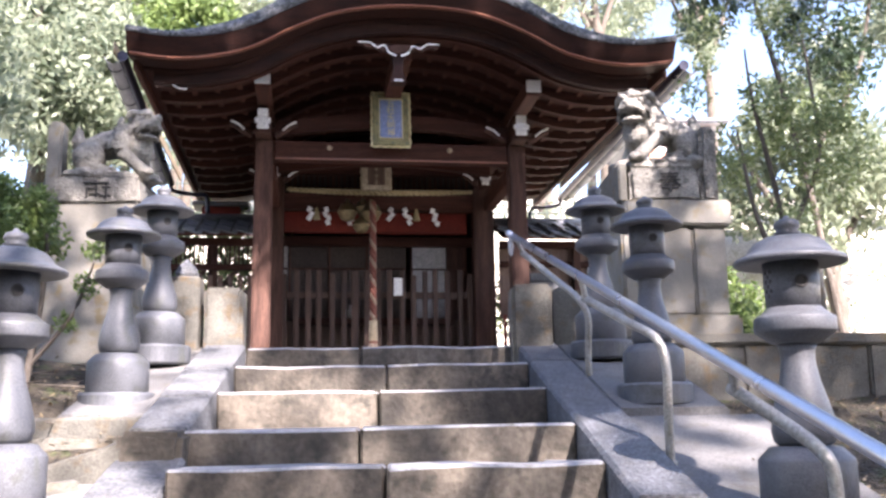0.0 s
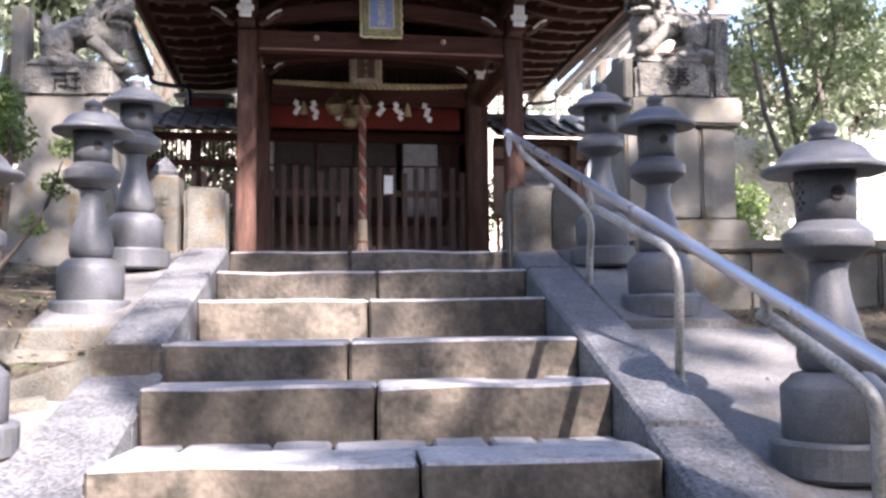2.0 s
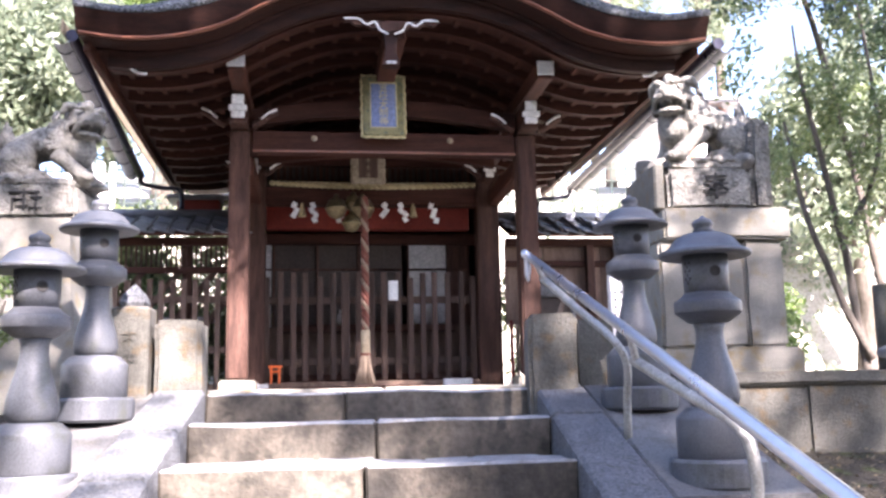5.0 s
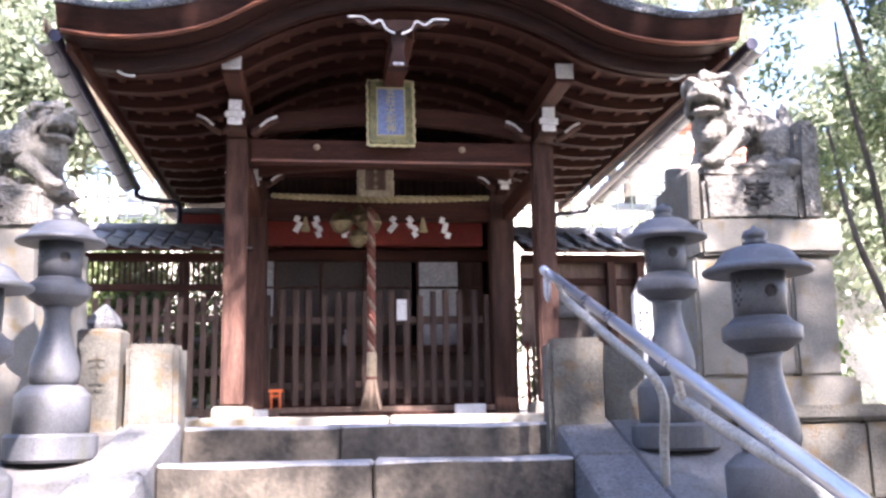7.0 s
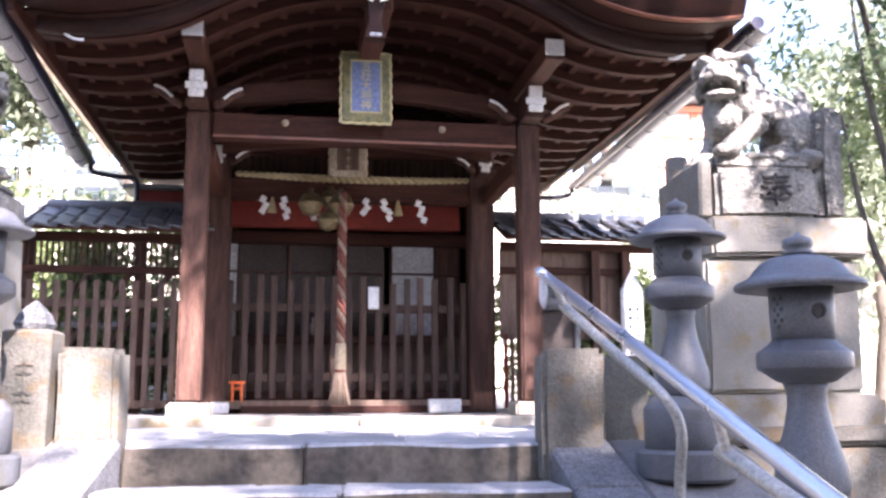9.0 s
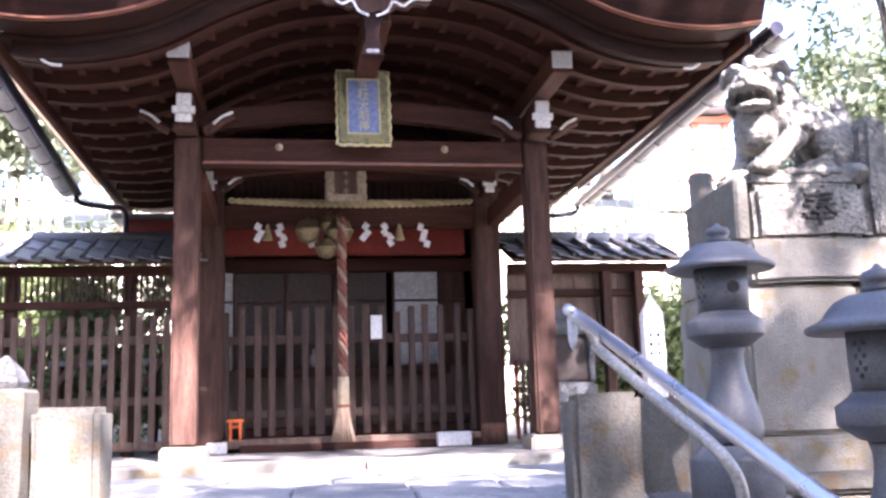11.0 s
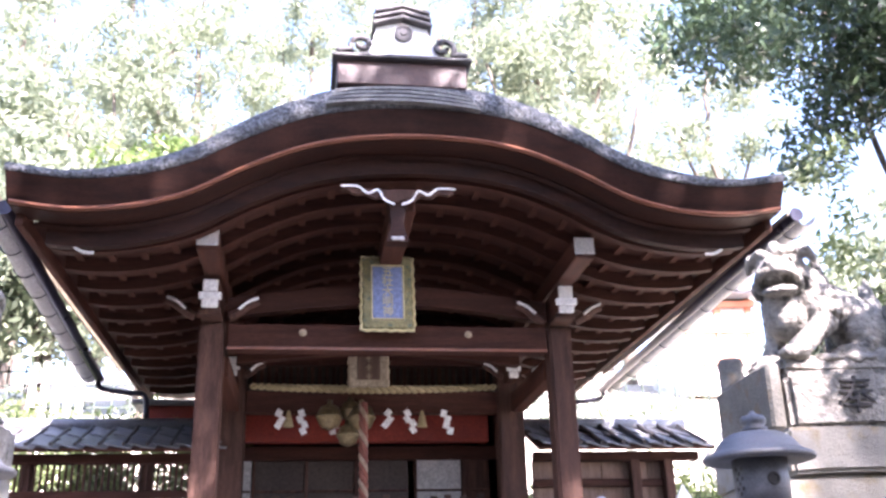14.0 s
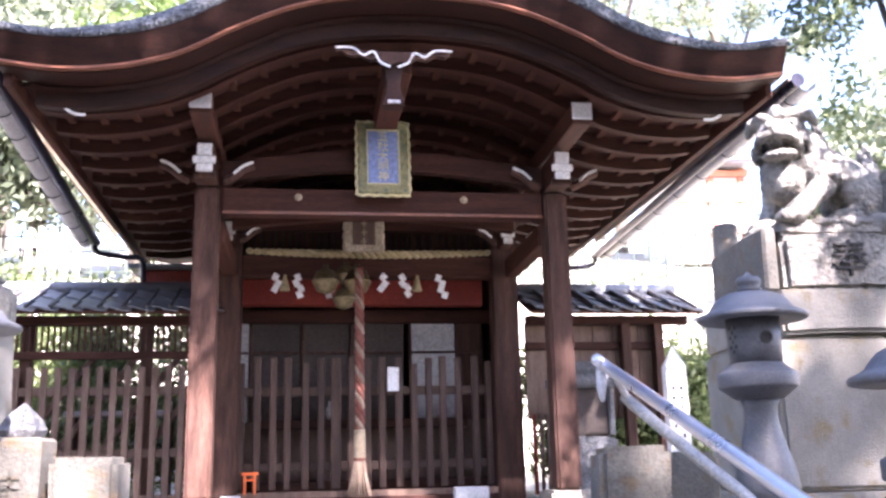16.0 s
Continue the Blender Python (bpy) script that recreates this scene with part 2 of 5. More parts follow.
def lathe(profile, segs=28, bm=None, cx=0.0, cy=0.0):
    bm = bm or bmesh.new()
    rings = []
    for r, z in profile:
        rings.append([bm.verts.new((cx + r * math.cos(6.2832 * k / segs), cy + r * math.sin(6.2832 * k / segs), z)) for k in range(segs)])
    for a, b in zip(rings, rings[1:]):
        for k in range(segs):
            bm.faces.new((a[k], a[(k + 1) % segs], b[(k + 1) % segs], b[k]))
    bm.faces.new(rings[0][::-1])
    bm.faces.new(rings[-1])
    return bm


def tube(points, radius, segs=10, bm=None):
    """A pipe along points; radius is a number or one per point."""
    bm = bm or bmesh.new()
    pts = [Vector(p) for p in points]
    rings = []
    for i, p in enumerate(pts):
        d = (pts[min(i + 1, len(pts) - 1)] - pts[max(i - 1, 0)]).normalized()
        a = d.cross(Vector((0, 0, 1)) if abs(d.z) < 0.9 else Vector((1, 0, 0))).normalized()
        b = d.cross(a)
        r = radius[i] if isinstance(radius, (list, tuple)) else radius
        rings.append([bm.verts.new(p + (a * math.cos(6.2832 * k / segs) + b * math.sin(6.2832 * k / segs)) * r) for k in range(segs)])
    for q, w in zip(rings, rings[1:]):
        for k in range(segs):
            bm.faces.new((q[k], q[(k + 1) % segs], w[(k + 1) % segs], w[k]))
    bm.faces.new(rings[0][::-1])
    bm.faces.new(rings[-1])
    return bm


def spline(points, n):
    """Smooth run through a few control points."""
    pts = [Vector(p) for p in points]
    out = []
    for i in range(len(pts) - 1):
        p0, p1, p2, p3 = pts[max(i - 1, 0)], pts[i], pts[i + 1], pts[min(i + 2, len(pts) - 1)]
        for k in range(n):
            t = k / n
            out.append(0.5 * ((2 * p1) + (p2 - p0) * t + (2 * p0 - 5 * p1 + 4 * p2 - p3) * t * t + (3 * p1 - p0 - 3 * p2 + p3) * t ** 3))
    return out + [pts[-1]]


def sheet(section, path_fn, n, bm=None):
    """A closed section [(a, b)] swept over n stations; path_fn(i, a, b) gives the place."""
    bm = bm or bmesh.new()
    rows = [[bm.verts.new(path_fn(i, a, b)) for a, b in section] for i in range(n)]
    k = len(section)
    for p, q in zip(rows, rows[1:]):
        for j in range(k):
            bm.faces.new((p[j], p[(j + 1) % k], q[(j + 1) % k], q[j]))
    bm.faces.new(rows[0][::-1])
    bm.faces.new(rows[-1])
    bmesh.ops.recalc_face_normals(bm, faces=bm.faces[:])
    return bm


def letters(text, size, material, parent, m, name="letter", depth=0.004):
    cu = bpy.data.curves.new("letters", "FONT")
    cu.body, cu.size, cu.align_x, cu.align_y, cu.extrude = text, size, "CENTER", "CENTER", depth
    ob = bpy.data.objects.new("letters", cu)
    scene.collection.objects.link(ob)
    bpy.context.view_layer.update()
    me = bpy.data.meshes.new_from_object(ob.evaluated_get(bpy.context.evaluated_depsgraph_get()))
    bpy.data.objects.remove(ob)
    me.materials.clear()
    me.materials.append(material)
    o = new(name, me)
    o.parent = parent
    o.matrix_basis = m
    return o


def leaf_cloud(centres, count, size, rng, squash=1.0):
    """Many small folded leaves scattered through clumps (x, y, z, r)."""
    c = np.array(centres, float)
    w = c[:, 3] ** 2
    c = c[rng.choice(len(c), count, p=w / w.sum())]

    def unit(a):
        return a / np.linalg.norm(a, axis=1, keepdims=True)

    p = c[:, :3] + unit(rng.normal(size=(count, 3))) * c[:, 3:] * rng.random((count, 1)) ** 0.45 * np.array((1, 1, squash))
    a = unit(rng.normal(size=(count, 3)))
    b = unit(np.cross(a, rng.normal(size=(count, 3))))
    s = size * (0.6 + 0.8 * rng.random((count, 1)))
    verts = np.stack((p - a * s, p + b * s * 0.42, p + a * s, p - b * s * 0.42), 1).reshape(-1, 3)
    me = bpy.data.meshes.new("leaves")
    me.from_pydata(verts.tolist(), [], np.arange(4 * count).reshape(-1, 4).tolist())
    return me


def tree(name, base, limbs, clumps, count, size, leaf, label, category="tree", seed=1, trunk=TRUNK, squash=1.0):
    """limbs: (points, radius at foot, radius at tip)."""
    root = empty(name, pose(*base), label=label, category=category)
    bm = bmesh.new()
    for pts, r0, r1 in limbs:
        run = spline(pts, 6)
        n = len(run)
        wob = [p + noise.noise_vector(p * 1.7 + Vector((seed, 0, 0))) * r0 * 0.6 * (1 if 0 < i < n - 1 else 0) for i, p in enumerate(run)]
        tube(wob, [r0 + (r1 - r0) * i / (n - 1) for i in range(n)], 9, bm)
    part("trunk", bm, trunk, root, smooth=True)
    me = leaf_cloud(clumps, count, size, np.random.default_rng(seed), squash)
    me.materials.append(leaf)
    share("crown", me, root)
    return root


def blob(bm, c, r, seed=0, bump=0.12, sub=2, m=None):
    b = bmesh.new()
    bmesh.ops.create_icosphere(b, subdivisions=sub, radius=1)
    for v in b.verts:
        n = noise.noise(v.co * 2.6 + Vector((seed * 3.1, seed, 0)))
        v.co = Vector(c) + Vector((v.co.x * r[0], v.co.y * r[1], v.co.z * r[2])) * (1 + bump * n)
    if m:
        b.transform(m)
    tmp = bpy.data.meshes.new("tmp")
    b.to_mesh(tmp)
    b.free()
    bm.from_mesh(tmp)
    bpy.data.meshes.remove(tmp)


STEPS = [(0.0, 0.0), (-0.59, -0.18), (-1.30, -0.38), (-2.18, -0.615), (-2.85, -0.80), (-3.59, -1.025),
         (-4.5, -1.235), (-5.15, -1.44), (-5.8, -1.65), (-6.48, -1.85), (-7.1, -2.05)]


def slope(y):
    """Height of the stairs' line at y."""
    if y >= 0:
        return 0.0
    for (ya, za), (yb, zb) in zip(STEPS, STEPS[1:]):
        if y >= yb:
            return za + (zb - za) * (ya - y) / (ya - yb)
    return -2.05


def ground_z(x, y):
    s = slope(y) - (0.45 if abs(x) < 1.36 and -7.0 < y < 0.3 else 0.12)
    if y > 10.5:
        s += min(y - 10.5, 1.6) * 2.15 + max(y - 12.1, 0) * 0.3
    side = max(0.0, abs(x) - 1.5)
    s += 0.05 * noise.noise(Vector((x * 0.8, y * 0.8, 0))) * min(1, side * 3)
    if x > 2.1 and y < 0.1:
        s -= min(1, (x - 2.1) / 0.4) * 0.34
    if x < -1.37 and y < -2.15:
        s -= 0.24 * min(1, (-2.15 - y) / 0.3)
    if x < -2.0 and y < 0:
        s += min(1, (-x - 2.0) / 1.5) * 0.35
    return s


# ---- ground ----
xs = sorted(set([round(-6 + 0.25 * i, 3) for i in range(49)] + [-300, -120, -50, -25, -15, -10, -8, 8, 10, 15, 25, 50, 120, 300]))
ys = sorted(set([round(-9 + 0.25 * i, 3) for i in range(89)] + [-300, -120, -50, -25, -14, -11, 15, 18, 22, 30, 50, 120, 300]))
bm = bmesh.new()
grid = [[bm.verts.new((x, y, min(ground_z(x, y), 9) if abs(x) < 30 and y < 30 else (9 if y > 30 else ground_z(x, y)))) for x in xs] for y in ys]
for r0, r1 in zip(grid, grid[1:]):
    for i in range(len(xs) - 1):
        bm.faces.new((r0[i], r0[i + 1], r1[i + 1], r1[i]))
ground = tagged(mesh_ob("ground", bm, SOIL, True), "mossy brown soil slope beside the stone stairs", "ground", kind="structure")
ground.data.materials.append(DRYEARTH)
for poly in ground.data.polygons:
    poly.material_index = 1 if poly.center.y > 9.2 or (poly.center.x > 4.6 and poly.center.y > 1.0) else 0

# ---- stairs ----
stairs = empty("stone_stairs", label="worn brown-grey stone stairs with granite side stones", category="stairs", kind="structure")
rs = random.Random(4)
JOINTS = [-0.165, 0.03, -0.03, -0.13, 0.0, 0.15, -0.1, 0.05, -0.05, 0.1]
for i, ((y, z), (yn, zn)) in enumerate(zip(STEPS[:-1], STEPS[1:])):
    xl, xr = -1.045, 1.05
    if i == 3:
        xl = -1.40
    elif i > 3:
        xl = -1.02
    j = JOINTS[i]
    for a, b in ((xl, j - 0.004), (j + 0.004, xr)):
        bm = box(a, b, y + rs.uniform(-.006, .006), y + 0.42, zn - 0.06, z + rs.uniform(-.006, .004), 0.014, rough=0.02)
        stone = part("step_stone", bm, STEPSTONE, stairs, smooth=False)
        # upward faces take the lighter stone in place of sky light
        stone.data.materials.append(SKYLIT_TOP)
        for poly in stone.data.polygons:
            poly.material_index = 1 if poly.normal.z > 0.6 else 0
for i, ((y, z), (yn, zn)) in enumerate(zip(STEPS[1:-1], STEPS[2:])):
    # small flat stones that fill the tread behind each edge stone
    yb = STEPS[i][0]
    x = -1.03
    while x < 1.0:
        w = rs.uniform(0.2, 0.42)
        if yb - y > 0.45:
            part("tread_stone", box(x + 0.008, min(x + w, 1.04) - 0.008, y + 0.425, yb + 0.01, z - 0.1, z - rs.uniform(0.010, 0.024), 0.012, rough=0.018), PAVING, stairs)
        x += w


def slab_run(name, x0, x1, y0, y1, lift, thick, material, parent, cuts):
    """Sloping side stones between y0 (upper) and y1, jointed at the cuts."""
    edges = [y0] + list(cuts) + [y1]
    for a, b in zip(edges, edges[1:]):
        settle = 0.009 * math.sin(7.0 * a + 3.0 * x0)
        bm = bmesh.new()
        n = 5
        rows = []
        for k in range(n):
            y = a - 0.008 + (b + 0.016 - a) * k / (n - 1)
            za = LINE * y + lift + settle
            rows.append([bm.verts.new((x, y, zz)) for x, zz in ((x0, za - thick), (x0, za - 0.02), (x0 + 0.02, za), (x1 - 0.02, za), (x1, za - 0.02), (x1, za - thick))])
        for p, q in zip(rows, rows[1:]):
            for j in range(5):
                bm.faces.new((p[j], p[j + 1], q[j + 1], q[j]))
            bm.faces.new((p[5], p[0], q[0], q[5]))
        bm.faces.new(rows[0])
        bm.faces.new(rows[-1][::-1])
        bmesh.ops.recalc_face_normals(bm, faces=bm.faces[:])
        part(name, bm, material, parent)


LINE = 0.2845
slab_run("side_stone", 1.05, 1.37, 0.0, -7.2, 0.02, 0.5, KERBSTONE, stairs, (-0.62, -1.95, -3.35, -5.2))
slab_run("side_stone", -1.37, -1.05, 0.0, -2.16, 0.02, 0.5, KERBSTONE, stairs, (-0.8, -1.5))
slab_run("side_stone", -1.40, -1.03, -2.3, -7.2, -0.09, 0.5, KERBSTONE, stairs, (-2.9, -4.2, -5.6))
# ramps and low edging beside the stairs
ramp = empty("concrete_ramp", label="sloping concrete strip between the stairs and lanterns", category="ramp", kind="structure")
slab_run("ramp_slab", 1.38, 2.22, -1.85, -7.0, -0.045, 0.4, CONCRETE, ramp, (-4.4,))
slab_run("ramp_slab", 1.38, 2.05, 0.35, -1.83, -0.015, 0.4, CONCRETE, ramp, ())
slab_run("ramp_slab", -1.88, -1.38, 0.35, -1.75, -0.02, 0.4, CONCRETE, ramp, ())
slab_run("ramp_slab", -1.98, -1.405, -2.52, -7.0, -0.16, 0.4, CONCRETE, ramp, (-4.6,))
edging = empty("stone_edging", label="low weathered stone edging beside the stairs", category="stone edging", kind="structure")
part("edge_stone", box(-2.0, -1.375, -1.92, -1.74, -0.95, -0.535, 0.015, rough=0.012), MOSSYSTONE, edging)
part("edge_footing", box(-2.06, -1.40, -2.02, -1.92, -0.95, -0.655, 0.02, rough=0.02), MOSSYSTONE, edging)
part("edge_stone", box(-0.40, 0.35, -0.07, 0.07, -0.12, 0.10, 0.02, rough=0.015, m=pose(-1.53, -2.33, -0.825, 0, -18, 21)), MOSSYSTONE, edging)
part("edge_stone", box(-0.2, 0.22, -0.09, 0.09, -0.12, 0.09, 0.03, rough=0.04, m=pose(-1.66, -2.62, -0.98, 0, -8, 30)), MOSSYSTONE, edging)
part("edge_stone", box(-1.38, -1.05, -2.35, -2.1, -1.05, -0.62, 0.03, rough=0.03), STEPSTONE, edging)

# ---- landing and porch floor ----
landing = empty("landing", label="pale flagstone landing at the head of the stairs", category="paving", kind="structure")
rs = random.Random(8)
y = 0.43
while y < 3.0:
    d = min(rs.uniform(0.45, 0.75), 3.02 - y)
    x = -2.3
    while x < 2.6:
        w = rs.uniform(0.5, 1.1)
        part("flagstone", box(x + 0.006, x + w - 0.006, y + 0.006, y + d - 0.006, -0.2, rs.uniform(-0.012, 0.0), 0.012, rough=0.012), PAVING, landing)
        x += w
    y += d
part("kerb_stone", box(-2.6, 0.1, 3.02, 3.3, -0.2, 0.075, 0.015, rough=0.01), OLDSTONE, landing)
part("kerb_stone", box(0.11, 2.9, 3.02, 3.3, -0.2, 0.075, 0.015, rough=0.01), OLDSTONE, landing)
part("porch_slab", box(-4.5, 4.6, 3.31, 9.5, -0.2, 0.06, 0.01), CONCRETE, landing)

# ---- shrine hall ----
HALL = pose(0.165, 3.95, 0, 0, 0, 4)
hall = empty("shrine_hall", HALL, label="dark timber shrine porch with a curved bark roof", category="shrine")
PROFILE = [(0.0, 4.13), (0.5, 4.10), (0.9, 4.01), (1.3, 3.84), (1.7, 3.63), (2.1, 3.52), (2.55, 3.49), (3.0, 3.55)]


def eave(u):
    """Height of the curved front edge of the roof."""
    a = min(abs(u - 0.07), 2.999)
    for k in range(len(PROFILE) - 1):
        if a <= PROFILE[k + 1][0]:
            break
    p0, p1, p2, p3 = PROFILE[max(k - 1, 0)], PROFILE[k], PROFILE[k + 1], PROFILE[min(k + 2, len(PROFILE) - 1)]
    if k == 0:
        p0 = (-PROFILE[1][0], PROFILE[1][1])
    h = p2[0] - p1[0]
    t = (a - p1[0]) / h
    m1, m2 = (p2[1] - p0[1]) / (p2[0] - p0[0]) * h, ((p3[1] - p1[1]) / (p3[0] - p1[0]) * h if p3[0] > p1[0] else 0)
    z = (2 * t ** 3 - 3 * t * t + 1) * p1[1] + (t ** 3 - 2 * t * t + t) * m1 + (3 * t * t - 2 * t ** 3) * p2[1] + (t ** 3 - t * t) * m2
    return z + 0.022 * u


U0, U1, NU = -2.93, 3.07, 61


def band(section, u0=U0, u1=U1, n=NU, lift=0.0):
    """Sweeps a section of (v, dz) along the curved eave."""
    return sheet(section, lambda i, a, b: Vector((u0 + (u1 - u0) * i / (n - 1), a, eave(u0 + (u1 - u0) * i / (n - 1)) + b + lift)), n)


def crown_lift(u):
    return 1.0 - 0.62 * min(1, abs(u - 0.07) / 2.6) ** 1.5


roof_section = [(-1.72, 0.0), (-1.715, 0.10), (-1.68, 0.20), (-1.60, 0.29), (-1.42, 0.38), (-1.0, 0.48), (0.5, 0.5), (5.2, 0.5), (5.2, 0.02), (-1.4, 0.0)]
part("roof", sheet(roof_section, lambda i, a, b: Vector((U0 + (U1 - U0) * i / (NU - 1), a, eave(U0 + (U1 - U0) * i / (NU - 1)) + b * crown_lift(U0 + (U1 - U0) * i / (NU - 1)))), NU), BARK, hall, "grey mossy cypress-bark roof", True)
part("eave_edge", band([(-1.712, -0.004), (-1.40, -0.004), (-1.40, -0.20), (-1.60, -0.20)], U0 + 0.01, U1 - 0.01), BARGE, hall, "dark layered eave edge")
part("eave_moulding", band([(-1.668, -0.203), (-1.645, -0.203), (-1.645, -0.238), (-1.676, -0.238), (-1.688, -0.228)], U0 + 0.05, U1 - 0.05), LIPWOOD, hall, "orange-brown moulding with sunlight put into its colour")
part("eave_board", band([(-1.643, -0.203), (-1.40, -0.203), (-1.40, -0.245), (-1.643, -0.245)], U0 + 0.05, U1 - 0.05), BARGE, hall)
part("bargeboard", band([(-1.36, -0.18), (-1.28, -0.18), (-1.28, -0.40), (-1.36, -0.40)], U0 + 0.25, U1 - 0.25), BARGE, hall, "wide curved bargeboard")
part("bargeboard_lip", band([(-1.40, -0.21), (-1.365, -0.21), (-1.365, -0.28), (-1.40, -0.26)], U0 + 0.2, U1 - 0.2), BARGE, hall)
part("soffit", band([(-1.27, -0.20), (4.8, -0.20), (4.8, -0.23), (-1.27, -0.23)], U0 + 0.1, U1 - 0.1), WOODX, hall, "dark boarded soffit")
# curved ribs under the roof, one behind the other
for k in range(12):
    v = -1.1 + 0.46 * k
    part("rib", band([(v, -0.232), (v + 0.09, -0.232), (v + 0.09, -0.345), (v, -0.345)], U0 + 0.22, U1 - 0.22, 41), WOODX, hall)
bm = bmesh.new()
for k in range(11):
    v = -1.01 + 0.46 * k
    for j in range(22):
        u = U0 + 0.35 + (U1 - U0 - 0.7) * j / 21
        z = eave(u)
        box(u - 0.03, u + 0.03, v, v + 0.37, z - 0.262, z - 0.232, 0, bm)
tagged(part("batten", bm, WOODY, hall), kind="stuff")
for u in (U0 + 0.06, U1 - 0.12):
    part("side_eave_board", box(u, u + 0.06, -1.5, 4.9, eave(u) - 0.34, eave(u) - 0.2, 0.005), WOODY, hall)
# purlins that run front to back, white-capped
for u in (-1.56, 1.60):
    part("purlin", box(u - 0.085, u + 0.085, -0.88, 4.6, 3.22, 3.40, 0.008), WOODY, hall)
    part("purlin_cap", box(u - 0.088, u + 0.088, -0.892, -0.88, 3.255, 3.405, 0.004), WHITE, hall, "white-painted end cap")
part("ridge_purlin", box(-0.10, 0.10, -1.3, 4.6, 3.42, 3.62, 0.01), WOODY, hall)
# pillars
PU = (-1.577, 1.576)
for u in PU:
    part("pillar", box(u - 0.108, u + 0.108, 0.0, 0.216, 0.19, 2.87, 0.022), WOOD, hall, "square dark timber pillar")
    part("pillar_base", box(u - 0.18, u + 0.20, -0.06, 0.31, 0.05, 0.19, 0.02, rough=0.01), OLDSTONE, hall, "grey base stone")
    # bearing block over the pillar, with white faces
    part("bearing_block", box(u - 0.095, u + 0.095, -0.22, 0.30, 2.88, 2.93, 0.006), WOOD, hall)
    part("bracket_arm", box(u - 0.075, u + 0.075, -0.26, 0.5, 2.93, 3.17, 0.006), WOODY, hall)
    bm = box(u - 0.062, u + 0.062, -0.30, -0.262, 3.055, 3.165, 0.004)
    box(u - 0.095, u + 0.095, -0.30, -0.262, 2.99, 3.05, 0.004, bm)
    box(u - 0.07, u + 0.07, -0.295, -0.262, 2.915, 2.988, 0.012, bm)
    part("bracket_face", bm, WHITE, hall, "white-painted bracket ends")
RU = (-1.50, 1.44)
for u in RU:
    part("rear_pillar", box(u - 0.13, u + 0.13, 1.75, 2.0, 0.06, 2.9, 0.02), WOOD, hall, "square dark timber pillar")
    bm = box(u - 0.055, u + 0.055, 1.45, 1.475, 2.86, 2.93, 0.004)
    box(u - 0.075, u + 0.075, 1.45, 1.475, 2.80, 2.855, 0.004, bm)
    box(u - 0.05, u + 0.05, 1.45, 1.475, 2.73, 2.795, 0.008, bm)
    part("bracket_face", bm, WHITE, hall, "white-painted bracket ends")
    part("bracket_arm", box(u - 0.06, u + 0.06, 1.476, 1.9, 2.73, 2.95, 0.006), WOODY, hall)
part("front_beam", box(-1.44, 1.455, 0.03, 0.2, 2.63, 2.87, 0.012), WOODX, hall, "heavy carved front beam")
# strip in the lip colour paints a highlight along the beam's foot
part("front_beam_edge", box(-1.44, 1.455, 0.018, 0.03, 2.63, 2.655, 0.003), LIPWOOD, hall)
for u in (-0.78, 0.72):
    part("beam_stud", lathe([(0.035, -0.01), (0.035, 0.0), (0.012, 0.012)], 12), PALEWOOD, hall).matrix_basis = pose(u, 0.03, 2.79, 90, 0, 0)
for u in (-1.50, 1.53):
    part("tie_beam", box(u - 0.07, u + 0.07, 0.25, 1.75, 2.42, 2.62, 0.01), WOODY, hall)
    part("upper_tie_beam", box(u - 0.06, u + 0.06, 0.3, 1.75, 2.95, 3.12, 0.01), WOODY, hall)


def arch(z0, rise, v, h, u0=-1.45, u1=1.47, d=0.12):
    return sheet([(0, 0), (d, 0), (d, h), (0, h)], lambda i, a, b: Vector((u0 + (u1 - u0) * i / 24, v + a, z0 + rise * math.sin(math.pi * i / 24) + b)), 25)


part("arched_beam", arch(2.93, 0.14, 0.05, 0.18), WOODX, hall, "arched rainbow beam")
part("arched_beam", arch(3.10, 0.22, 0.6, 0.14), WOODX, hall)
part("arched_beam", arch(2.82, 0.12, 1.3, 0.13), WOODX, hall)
# carved nosings with white tips
rs = random.Random(2)


def nosing(u, v, z, s, k=1.0):
    """Curled end of a bracket arm; s is the way it points."""
    run = spline([(u + s * 0.05 * k, v, z - 0.06 * k), (u + s * 0.13 * k, v - 0.01, z - 0.02 * k), (u + s * 0.21 * k, v - 0.02, z + 0.045 * k), (u + s * 0.30 * k, v - 0.02, z + 0.085 * k)], 5)
    part("nosing", tube([p + Vector((0, 0.035, -0.02)) for p in run], 0.042 * k, 8), WOOD, hall)
    part("nosing_tip", tube(run[5:], [0.016 * k] * (len(run) - 6) + [0.006], 8), WHITE, hall, "white-painted carved tip")


for u in PU:
    for s in (-1, 1):
        nosing(u + s * 0.10, -0.02, 3.0, s)
for u in RU:
    for s in (-1, 1):
        nosing(u + s * 0.08, 1.42, 2.80, s, 0.85)
for s, u in ((-1, -2.45), (1, 2.6)):
    run = spline([(u - s * 0.12, -1.34, eave(u) - 0.44), (u - s * 0.03, -1.34, eave(u) - 0.43), (u + s * 0.06, -1.34, eave(u) - 0.36), (u + s * 0.08, -1.34, eave(u) - 0.31)], 5)
    part("bargeboard_tip", tube(run, 0.012, 8), WHITE, hall, "white-painted carved tip")
